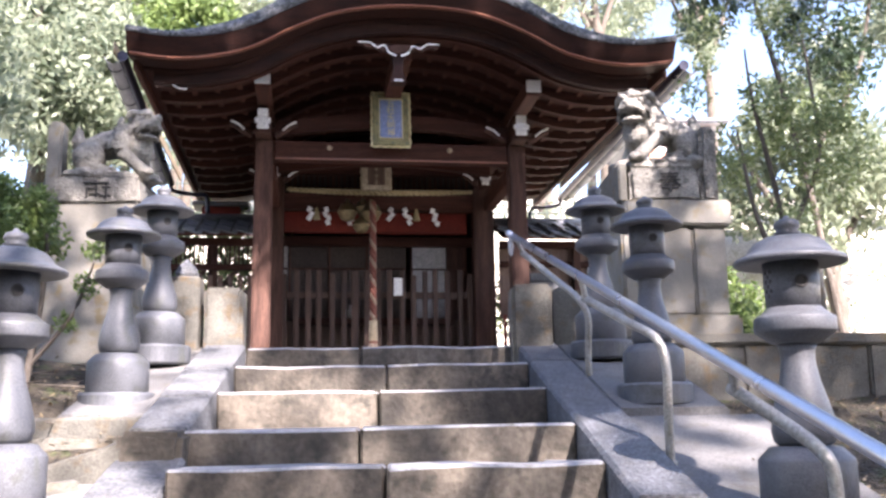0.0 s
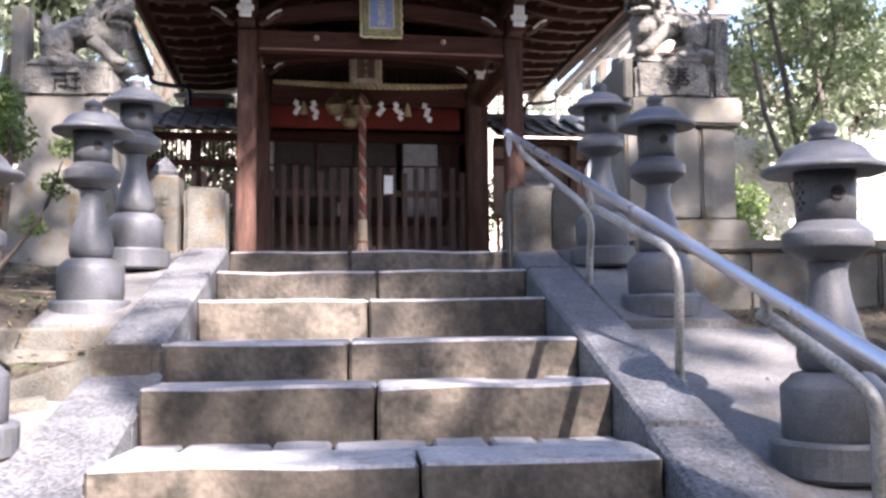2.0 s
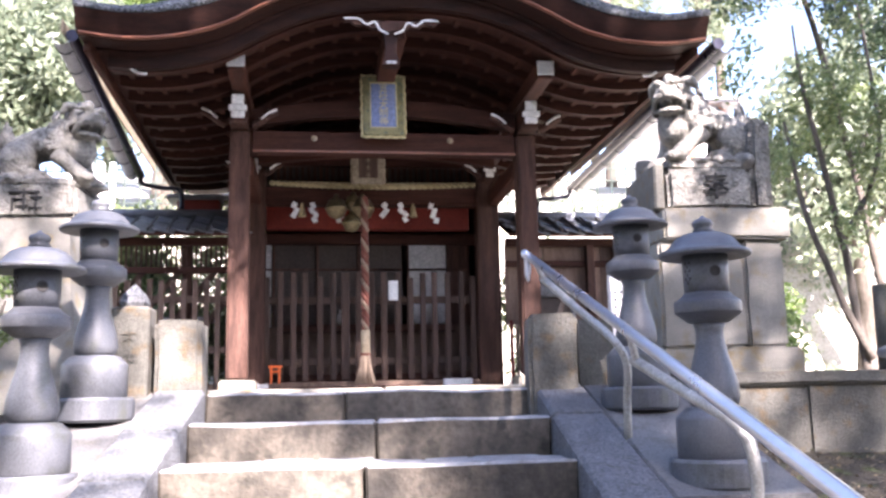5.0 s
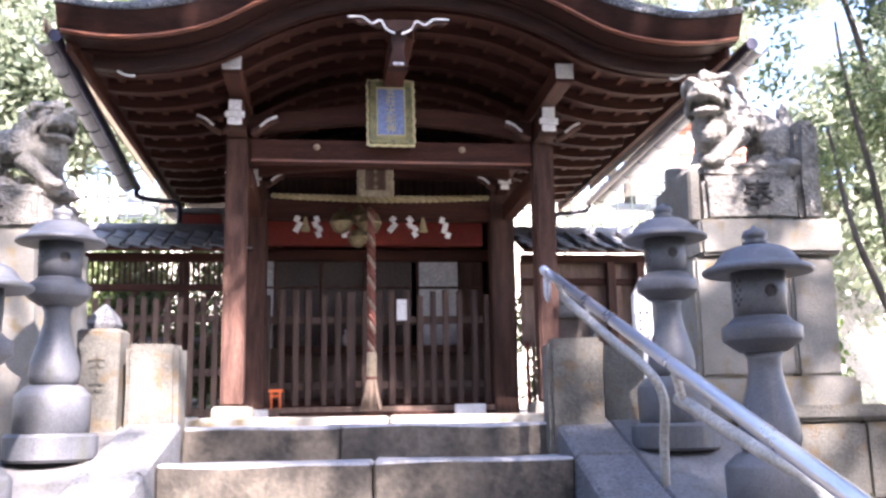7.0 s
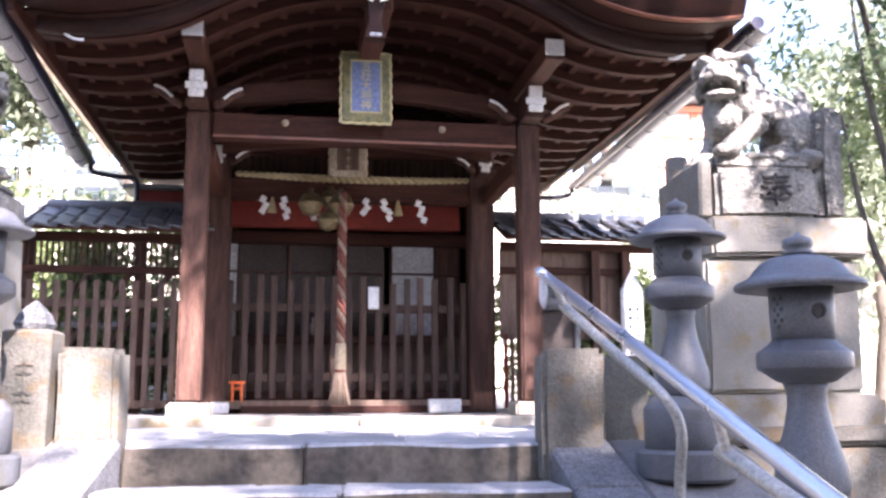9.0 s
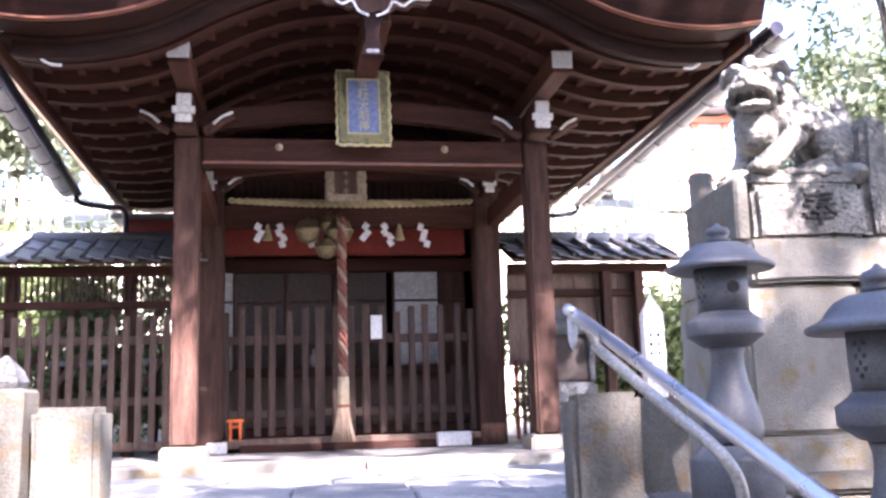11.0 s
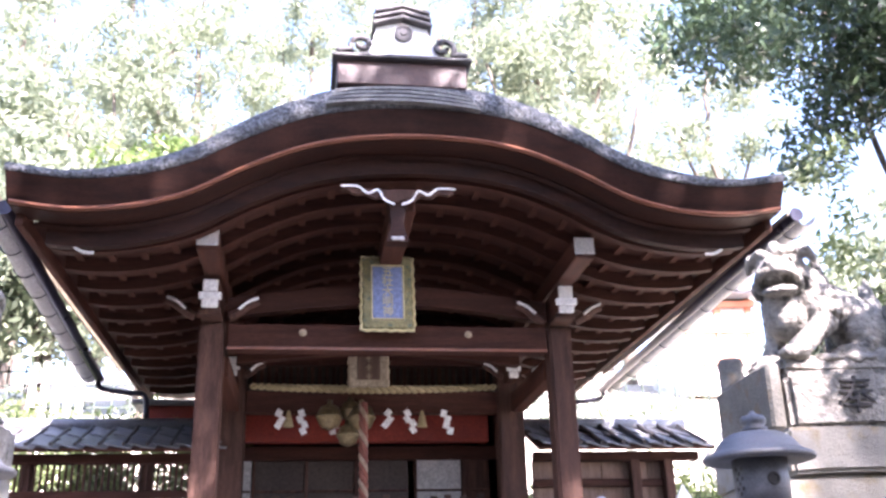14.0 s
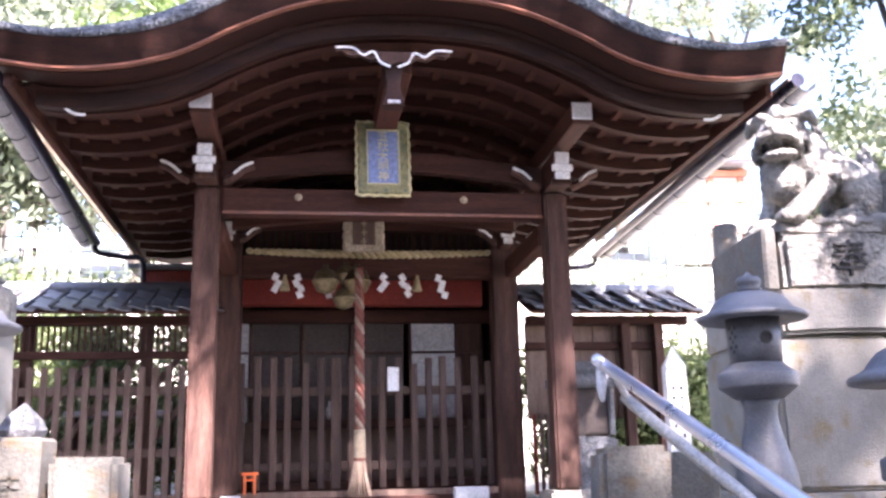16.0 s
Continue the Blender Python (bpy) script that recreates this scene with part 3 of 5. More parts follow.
# gable pendant
bm = bmesh.new()
for s in (-1, 1):
    run = spline([(s * 0.03, -1.42, 3.430), (s * 0.11, -1.42, 3.470), (s * 0.16, -1.42, 3.550), (s * 0.24, -1.42, 3.520), (s * 0.32, -1.42, 3.575), (s * 0.46, -1.42, 3.575)], 5)
    tube(run, [0.010] * (len(run) - 1) + [0.004], 8, bm)
part("pendant_edge", bm, WHITE, hall, "white-edged carved pendant").location.x = -0.05
part("pendant_board", sheet([(-1.41, 0), (-1.365, 0), (-1.365, 1), (-1.41, 1)], lambda i, a, b: Vector((-0.5 + 0.9 * i / 20, a, (3.56 if b else 3.46 + 0.09 * abs(i - 10) / 10 + 0.015 * math.sin(i * 1.9)))), 21), WOOD, hall)
part("king_strut", sheet([(-1.36, 0), (-1.24, 0), (-1.24, 1), (-1.36, 1)], lambda i, a, b: Vector((-0.05 + (b - 0.5) * (0.17, 0.15, 0.11, 0.10, 0.12, 0.13, 0.17)[i], a, 3.14 + 0.34 * i / 6)), 7), BARGE, hall, "tapered gable strut")
bm = box(-0.10, 0.0, -1.375, -1.361, 3.15, 3.18, 0.006)
part("strut_face", bm, SHOJI, hall, "pale block face")
# ridge ornament
RC = -0.03
part("ridge_box", box(RC - 0.525, RC + 0.525, -1.66, -0.6, 4.36, 4.58, 0.01), RIDGEWOOD, hall, "dark wooden ridge box")
part("ridge_cornice", box(RC - 0.565, RC + 0.565, -1.72, -0.55, 4.58, 4.615, 0.008), RIDGEDARK, hall)
for k in range(4):
    w = 0.535 + 0.022 * (3 - k)
    part("ridge_course", sheet([(-1.78 + 0.025 * k, 0), (-0.6, 0), (-0.6, 0.024), (-1.78 + 0.025 * k, 0.024)], lambda i, a, b, k=k, w=w: Vector((RC - w + 2 * w * i / 12, a, 4.155 + 0.05 * k - 0.05 * ((i - 6) / 6) ** 2 + b)), 13), PALETILE, hall, "curved ridge tile course")
    part("ridge_bed", box(RC - w + 0.03, RC + w - 0.03, -1.68 + 0.025 * k, -0.6, 4.13 + 0.05 * k, 4.20 + 0.05 * k, 0.004), RIDGEDARK, hall)
part("ridge_body", box(RC - 0.5, RC + 0.5, -1.60, 4.9, 4.2, 4.36, 0.01), RIDGEDARK, hall)
bm = bmesh.new()
run = [(0.35, 0.0), (0.30, 0.10), (0.235, 0.14), (0.20, 0.30), (0.13, 0.37), (0.0, 0.39)]
out = [(-a, b) for a, b in run] + [(a, b) for a, b in run[::-1][1:]]
vs = [bm.verts.new((RC + a, -1.69, 4.617 + b)) for a, b in out]
bm.faces.new(vs)
ext = bmesh.ops.extrude_face_region(bm, geom=bm.faces[:])
for v in ext["geom"]:
    if isinstance(v, bmesh.types.BMVert):
        v.co.y += 0.12
bmesh.ops.recalc_face_normals(bm, faces=bm.faces[:])
part("end_tile", bm, WHITE, hall, "white plastered ridge-end tile")
part("crest", lathe([(0.075, 0), (0.075, 0.02), (0.05, 0.028), (0.05, 0.02), (0.03, 0.02), (0.022, 0.035)], 20), RIDGEDARK, hall, "round dark crest").matrix_basis = pose(RC + 0.01, -1.695, 4.82, 90, 0, 0)
for s in (-1, 1):
    run = [Vector((RC + s * (0.33 + 0.09 * math.cos(q) * (1 - q / 9)), -1.71, 4.695 + 0.075 * math.sin(q) * (1 - q / 9))) for q in [0.45 * j for j in range(-2, 15)]]
    run = spline([(RC + s * 0.53, -1.70, 4.635), (RC + s * 0.42, -1.70, 4.655)], 3)[:-1] + run
    part("scroll", tube(run, 0.026, 8), RIDGEDARK, hall, "dark scroll tile", True)
    for q in range(3):
        part("end_tile_hood", box(-0.14 + 0.01 * q, 0.14 - 0.01 * q, -1.76, -1.4, 0, 0.035, 0.01, m=pose(RC + s * 0.105, 0, 4.905 + 0.055 * q, 0, s * 16, 0)), RIDGEDARK, hall)
part("ridge_top", box(RC - 0.2, RC + 0.2, -1.57, 4.8, 4.617, 5.06, 0.02), RIDGEDARK, hall)

# plaque on the front beam
plaque = empty("shrine_plaque", HALL @ pose(-0.03, -0.10, 2.775, -8, 0, 0), label="blue and gold framed shrine name plaque", category="plaque")
bm = bmesh.new()
out = []
for k in range(60):
    f = k / 60
    side, g = int(f * 4), (f * 4) % 1
    wob = 0.014 * math.sin(g * math.pi * (9 if side % 2 else 6)) ** 2
    hw, hh = 0.232, 0.36
    x, z = [(-hw + 2 * hw * g, 0 - wob), (hw + wob, 2 * hh * g), (hw - 2 * hw * g, 2 * hh + wob), (-hw - wob, 2 * hh * (1 - g))][side]
    out.append(bm.verts.new((x, 0, z)))
bm.faces.new(out)
ext = bmesh.ops.extrude_face_region(bm, geom=bm.faces[:])
for v in ext["geom"]:
    if isinstance(v, bmesh.types.BMVert):
        v.co.y -= 0.05
        v.co.x *= 0.9
        v.co.z = 0.36 + (v.co.z - 0.36) * 0.94
bmesh.ops.recalc_face_normals(bm, faces=bm.faces[:])
part("frame", bm, GOLD, plaque, "scalloped gilt frame")
rim = [(0.232 * sx + dx, -0.03, 0.36 + 0.36 * sz + dz) for sx, sz, dx, dz in [(-1 + 2 * k / 9, -1, 0, -0.012 * (k % 2)) for k in range(10)] + [(1, -1 + 2 * k / 13, 0.012 * (k % 2), 0) for k in range(1, 14)] + [(1 - 2 * k / 9, 1, 0, 0.012 * (k % 2)) for k in range(1, 10)] + [(-1, 1 - 2 * k / 13, -0.012 * (k % 2), 0) for k in range(1, 14)]]
part("gilt_rim", tube(rim, 0.012, 7), GILT, plaque, "bright scalloped rim")
part("panel", box(-0.135, 0.135, -0.058, -0.052, 0.10, 0.62, 0.002), BLUE, plaque, "faded blue panel")
bm = bmesh.new()
for a in ((-0.15, -0.137, 0.085, 0.635), (0.137, 0.15, 0.085, 0.635), (-0.15, 0.15, 0.622, 0.635), (-0.15, 0.15, 0.085, 0.098)):
    box(a[0], a[1], -0.07, -0.05, a[2], a[3], 0.003, bm)
part("inner_border", bm, GILT, plaque)
for k, ch in enumerate("五社大明神"):
    letters(ch, 0.105, GILT, plaque, pose(0, -0.0605, 0.56 - 0.10 * k, 90, 0, 0))

inner = empty("old_plaque", HALL @ pose(-0.10, 1.52, 2.64, -8, 0, 0), label="faded carved wooden plaque", category="plaque")
bm = bmesh.new()
out = []
for k in range(40):
    f = k / 40
    side, g = int(f * 4), (f * 4) % 1
    wob = 0.016 * math.sin(g * math.pi * 4) ** 2
    x, z = [(-0.21 + 0.42 * g, -wob), (0.21 + wob, 0.44 * g), (0.21 - 0.42 * g, 0.44 + wob), (-0.21 - wob, 0.44 * (1 - g))][side]
    out.append(bm.verts.new((x, 0, z)))
bm.faces.new(out)
ext = bmesh.ops.extrude_face_region(bm, geom=bm.faces[:])
for v in ext["geom"]:
    if isinstance(v, bmesh.types.BMVert):
        v.co.y -= 0.04
        v.co.x *= 0.9
bmesh.ops.recalc_face_normals(bm, faces=bm.faces[:])
part("frame", bm, CARVED, inner)
part("panel", box(-0.12, 0.12, -0.05, -0.042, 0.06, 0.38, 0.003), FENCEWOOD, inner)
for k in range(3):
    bm = box(-0.03, 0.03, -0.056, -0.05, 0.29 - 0.1 * k, 0.30 - 0.1 * k, 0)
    box(-0.008, 0.008, -0.056, -0.05, 0.255 - 0.1 * k, 0.33 - 0.1 * k, 0, bm)
    part("worn_character", bm, PALEWOOD, inner)

# rear frame of the porch
part("rear_beam", box(-1.37, 1.31, 1.77, 1.95, 2.42, 2.65, 0.012), WOODX, hall, "heavy rear beam")
part("upper_rear_beam", box(-1.5, 1.45, 1.9, 2.0, 2.96, 3.1, 0.01), WOODX, hall)
me = None
for k in range(34):
    u = -1.3 + 2.55 * k / 33
    if me is None:
        o = part("frieze_slat", box(-0.02, 0.02, 1.95, 1.99, 2.66, 2.95, 0.004), WOOD, hall)
        o.location.x = u
        me = o.data
    else:
        share("frieze_slat", me, hall, pose(u, 0, 0))
# dark board added to stand for the shade behind the slats
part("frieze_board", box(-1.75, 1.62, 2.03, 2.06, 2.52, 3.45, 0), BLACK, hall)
part("red_beam", box(-1.55, 1.30, 2.3, 2.45, 2.20, 2.50, 0.01), RED, hall, "vermilion-painted beam")
# sacred rope along the rear beam
rope = empty("shimenawa_rope", HALL, label="twisted pale straw rope along the beam", category="rope")
for q in range(2):
    pts, rad = [], []
    for k in range(121):
        f = k / 120
        a = f * 6.2832 * 17 + q * math.pi
        pts.append((-1.33 + 2.62 * f, 1.72 + 0.022 * math.cos(a), 2.685 - 0.03 * math.sin(math.pi * f) + 0.022 * math.sin(a)))
        rad.append(0.010 + 0.019 * math.sin(math.pi * min(1, max(0, f))) ** 0.5)
    part("strand", tube(pts, rad, 7), STRAW, rope, smooth=True)
# zigzag paper streamers
for k, (u, flip, tilt) in enumerate(((-1.0, 1, 12), (-0.80, -1, -4), (-0.45, -1, 8), (0.14, 1, 22), (0.30, -1, -16), (0.72, 1, 0))):
    sh = empty("paper_streamer", HALL @ pose(u, 1.70, 2.43, 0, tilt, 0), label="folded white zigzag paper streamer on the rope", category="paper streamer", group="paper streamers")
    for j in range(4 if k % 3 else 3):
        part("fold", box(-0.032, 0.032, -0.0015, 0.0015, -0.075, 0, 0, m=pose(flip * 0.03 * (j % 2) + 0.012 * j, -0.004 * j, -0.062 * j, 0, flip * 18, 0)), PAPER, sh)
for u in (0.48, -0.92):
    ts = empty("straw_tassel", HALL @ pose(u, 1.73, 2.43), label="short straw tassel hanging from the rope", category="tassel", group="straw tassels")
    part("straw", lathe([(0.012, 0.0), (0.02, -0.02), (0.055, -0.17), (0.0, -0.172)], 12), STRAW, ts)
# bell rope
bell = empty("bell_rope", HALL @ pose(-0.165, 1.3, 0), label="thick twisted red and tan bell rope with tassel", category="bell rope")
for q, mt in ((0, CORDRED), (1, CORDTAN), (2, CORDRED)):
    pts = [(0.026 * math.cos(f * 0.42 + q * 2.094), 0.026 * math.sin(f * 0.42 + q * 2.094), 2.42 - f * 0.0165) for f in range(100)]
    part("strand", tube(pts, 0.024, 7), mt, bell, smooth=True)
part("sleeve", lathe([(0.05, 0.79), (0.055, 0.78), (0.058, 0.55), (0.062, 0.52), (0.045, 0.50)][::-1], 16), PALEWOOD, bell, "pale wrapped sleeve")
bm = bmesh.new()
rs = random.Random(3)
for k in range(60):
    a, r = rs.uniform(0, 6.28), rs.uniform(0.2, 1)
    tube([(0.05 * r * math.cos(a), 0.05 * r * math.sin(a), 0.50), (0.075 * r * math.cos(a), 0.075 * r * math.sin(a), 0.33), (0.125 * r * math.cos(a), 0.125 * r * math.sin(a), 0.155)], 0.011, 5, bm)
part("tassel", bm, CORDTAN, bell, "frayed tassel", True)
part("binding", lathe([(0.06, 0.49), (0.062, 0.515), (0.05, 0.52)], 16), CORDRED, bell)
gong = empty("shrine_bell", HALL @ pose(-0.31, 1.50, 2.10) @ Matrix.Scale(1.35, 4), label="old bronze shrine bells hanging in a cluster", category="bell")
for k, (x, z, r) in enumerate(((-0.14, 0.16, 0.10), (0.10, 0.16, 0.105), (0.0, 0.03, 0.085), (0.02, 0.22, 0.08))):
    part("bell", lathe([(0.01, -r), (r * 0.7, -r * 0.75), (r, -r * 0.1), (r * 1.08, 0), (r, r * 0.1), (r * 0.7, r * 0.75), (0.02, r), (0.02, r * 1.3)], 18), BRONZE, gong, smooth=True).location = (x, 0.02 * k, z)

# picket gate between the rear pillars
gate = empty("picket_gate", HALL, label="dark picket fence gate with pointed pales", category="gate")
me = None
rs = random.Random(5)
for k in range(17):
    u = -1.36 + 2.62 * k / 16 + rs.uniform(-.012, .012)
    zt = 1.57 - (0.06 if k in (0, 4, 11, 16) else 0) + rs.uniform(-0.01, 0.01)
    wd = 0.052 if k in (6, 8) else 0.036
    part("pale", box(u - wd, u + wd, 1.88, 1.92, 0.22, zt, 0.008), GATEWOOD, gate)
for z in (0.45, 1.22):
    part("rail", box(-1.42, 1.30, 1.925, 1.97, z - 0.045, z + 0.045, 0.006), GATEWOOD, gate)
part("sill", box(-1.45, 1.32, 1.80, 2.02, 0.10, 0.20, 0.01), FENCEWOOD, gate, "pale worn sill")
part("sill_step", box(-1.2, 1.3, 1.72, 1.80, 0.062, 0.14, 0.01), WOODX, gate)
note = tagged(mesh_ob("paper_notice", box(0.165, 0.285, 1.868, 1.876, 1.21, 1.46, 0.001), PAPER), "white paper notice pinned to the gate", "notice")
note.matrix_world = HALL
mini = empty("toy_torii", HALL @ pose(-1.24, 1.72, 0.20) @ Matrix.Scale(0.8, 4), label="small orange torii gate by the sill", category="torii")
for x in (-0.06, 0.06):
    part("post", box(x - 0.014, x + 0.014, -0.014, 0.014, -0.02, 0.22, 0.003), ORANGE, mini)
part("lintel", box(-0.105, 0.105, -0.02, 0.02, 0.22, 0.255, 0.004), ORANGE, mini)
part("tie", box(-0.08, 0.08, -0.01, 0.01, 0.15, 0.175, 0.003), ORANGE, mini)
for u, w, d in ((1.0, 0.18, 0.12), (-1.42, 0.10, 0.08)):
    o = tagged(mesh_ob("white_offering_box", box(u - w, u + w, 1.64, 1.64 + d, 0.062, 0.18 if u < 0 else 0.21, 0.012), WHITE), "small white offering box on the porch floor", "box")
    o.matrix_world = HALL

# inside of the hall
part("inner_floor", box(-1.7, 1.6, 2.1, 4.9, 0.062, 0.30, 0.01), WOODX, hall)
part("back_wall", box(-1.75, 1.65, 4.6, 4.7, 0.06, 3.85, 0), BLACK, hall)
for u in (-1.72, 1.60):
    part("side_wall", box(u, u + 0.06, 2.06, 4.6, 0.06, 3.4, 0), WOOD, hall)
part("inner_lintel", box(-1.6, 1.5, 2.6, 2.7, 2.05, 2.2, 0.006), WOODX, hall)
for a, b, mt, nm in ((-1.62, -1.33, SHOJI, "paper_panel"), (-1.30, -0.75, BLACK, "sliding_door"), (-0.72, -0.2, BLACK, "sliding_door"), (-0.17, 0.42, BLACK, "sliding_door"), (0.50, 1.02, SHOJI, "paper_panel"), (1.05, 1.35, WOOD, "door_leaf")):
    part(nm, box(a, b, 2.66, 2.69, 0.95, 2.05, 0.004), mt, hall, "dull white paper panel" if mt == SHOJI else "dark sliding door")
    bm = box(a - 0.015, a + 0.015, 2.63, 2.655, 0.95, 2.05, 0.003)
    box(a + 0.016, b - 0.002, 2.635, 2.655, 1.70, 1.725, 0.003, bm)
    part("muntin", bm, WOOD, hall)
part("lower_panel", box(-1.62, 1.5, 2.62, 2.65, 0.302, 0.94, 0.004), FENCEWOOD, hall, "weathered boarded panel")
part("altar_table", box(-1.2, 1.1, 2.35, 2.6, 0.85, 0.95, 0.01), WOODX, hall)
for u, h in ((-0.42, 0.20), (0.80, 0.18)):
    vs = empty("altar_vase", HALL @ pose(u, 2.45, 0.95), label="pale ceramic vase on the altar table", category="vase")
    part("body", lathe([(0.03, 0), (0.055, h * 0.3), (0.05, h * 0.6), (0.02, h * 0.8), (0.03, h)], 14), SHOJI, vs, smooth=True)

# ---- side corridors ----


def corridor(name, u0, u1, label):
    root = empty(name, HALL, label=label, category="corridor")
    # tiled roof, sloping to the front
    mer = None
    n = int((u1 - u0) / 0.235)
    for r in range(4):
        for k in range(n + 1):
            u = u0 + 0.235 * k + (0.0 if r % 2 else 0.05)
            m = pose(u, 1.72 + 0.21 * r, 2.055 + 0.085 * r, 20, 0, 0)
            if mer is None:
                bm = sheet([(-0.02, 0), (0.24, 0), (0.24, 0.018), (-0.02, 0.018)], lambda i, a, b: Vector((0.26 * i / 6, a, b + 0.028 * math.cos(math.pi * i / 6) * (1 if i < 4 else 0.6))), 7)
                o = part("roof_tile", bm, TILE, root)
                mer = o.data
                o.matrix_basis = m
            else:
                share("roof_tile", mer, root, m)
    for k in range(n + 1):
        u = u0 + 0.235 * k + 0.235
        part("tile_cover", tube([(u, 1.70, 2.085), (u, 2.50, 2.415)], 0.02, 8), RIDGEDARK, root)
    part("roof_ridge", tube([(u0, 2.55, 2.43), (u1 + 0.2, 2.55, 2.43)], 0.075, 10), TILE, root, smooth=True)
    part("roof_board", box(u0, u1 + 0.2, -0.42, 0.5, -0.05, -0.012, 0.004, m=pose(0, 2.1, 2.215, 22, 0, 0)), WOODX, root)
    part("eave_beam", box(u0, u1 + 0.1, 1.95, 2.06, 1.93, 2.03, 0.008), WOODX, root)
    return root


left = corridor("left_corridor", -4.9, -1.72, "tile-roofed timber corridor with lattice and pickets")
part("mid_rail", box(-4.9, -1.72, 1.97, 2.05, 1.58, 1.66, 0.006), WOODX, left)
me = None
for k in range(52):
    u = -4.85 + 3.1 * k / 51
    if me is None:
        o = part("lattice_slat", box(-0.011, 0.011, 2.0, 2.03, 1.66, 1.93, 0), WOOD, left)
        me = o.data
        o.location.x = u
    else:
        share("lattice_slat", me, left, pose(u, 0, 0))
me = None
for k in range(22):
    u = -4.7 + 0.137 * k
    if me is None:
        o = part("pale", box(-0.034, 0.034, 1.94, 1.975, 0.14, 1.50, 0.006), FENCEWOOD, left)
        me = o.data
        o.location.x = u
    else:
        share("pale", me, left, pose(u, 0, rs.uniform(-0.012, 0.012)))
for z in (1.25, 0.62, 0.16):
    part("rail", box(-4.9, -1.72, 1.98, 2.03, z - 0.045, z + 0.045, 0.006), FENCEWOOD, left)
for u in (-4.8, -3.55, -2.35):
    part("post", box(u - 0.06, u + 0.06, 2.04, 2.16, 0.06, 1.95, 0.01), WOOD, left)
# side range running forward at the far left, in shade
part("return_lattice", box(-4.95, -4.9, 0.8, 2.0, 0.06, 1.9, 0.01), FENCEWOOD, left)
for k in range(4):
    part("brace", box(-0.035, 0.035, -0.03, 0.03, -0.75, 0.75, 0.006, m=pose(-3.4 + 0.45 * k, 2.5, 1.1, 0, 38, 0)), FENCEWOOD, left)
table = empty("bench", HALL @ pose(-2.6, 2.9, 0.06), label="low pale bench behind the fence", category="bench")
part("seat", box(-0.7, 0.5, -0.2, 0.2, 0.98, 1.04, 0.01), SHOJI, table)
for x in (-0.6, 0.4):
    part("leg", box(x - 0.03, x + 0.03, -0.15, 0.15, 0, 0.98, 0.008), WOOD, table)

right = corridor("right_corridor", 1.72, 3.5, "tile-roofed boarded timber wing")
for k in range(6):
    part("board", box(1.72 + 0.262 * k + 0.003, 1.72 + 0.262 * (k + 1) - 0.003, 2.08, 2.11, 0.9, 1.95, 0.004), FENCEWOOD, right)
part("mid_rail", box(1.72, 3.3, 2.02, 2.08, 1.66, 1.74, 0.006), WOODX, right)
for u in (2.86, 3.24):
    part("post", box(u - 0.055, u + 0.055, 1.95, 2.07, 0.06, 1.95, 0.01), WOOD, right)
for k in range(8):
    part("slat", box(1.75 + 0.075 * k, 1.79 + 0.075 * k, 1.98, 2.02, 0.1, 0.95, 0.004), RED if k % 3 == 0 else FENCEWOOD, right)
basin = empty("stone_basin", HALL @ pose(2.12, 1.35, 0.06), label="small stone niche with dark opening", category="stone shrine")
part("base", box(-0.26, 0.30, -0.2, 0.25, 0.0, 0.62, 0.03, rough=0.02), KERBSTONE, basin)
# solid dark block painted as the shade inside the niche
part("niche", box(-0.20, 0.22, -0.18, 0.2, 0.62, 1.1, 0.02), BLACK, basin, "niche opening filled by a dark shade block")
for x in (-0.26, 0.22):
    part("pier", box(x, x + 0.06, -0.21, 0.2, 0.62, 1.1, 0.015), KERBSTONE, basin)
part("lid", box(-0.32, 0.34, -0.26, 0.28, 1.1, 1.24, 0.03, rough=0.015), KERBSTONE, basin)
part("cap", box(-0.16, 0.2, -0.14, 0.16, 1.24, 1.38, 0.03, rough=0.015), KERBSTONE, basin)
sign = empty("name_post", pose(2.50, 3.35, -0.02), label="white pointed wooden post with black writing", category="sign post")
bm = box(-0.085, 0.085, -0.06, 0.06, 0, 1.18, 0.006)
vs = [bm.verts.new(p) for p in ((-0.085, -0.06, 1.181), (0.085, -0.06, 1.181), (0.085, 0.06, 1.181), (-0.085, 0.06, 1.181), (0, 0, 1.36))]
for a, b in ((0, 1), (1, 2), (2, 3), (3, 0)):
    bm.faces.new((vs[a], vs[b], vs[4]))
part("post", bm, WHITE, sign)
for x in (-0.035, 0.03):
    for k in range(6):
        part("writing", box(x - 0.011, x + 0.011, -0.064, -0.061, 0.99 - 0.075 * k, 1.018 - 0.075 * k, 0), INK_AND_HOLE, sign)


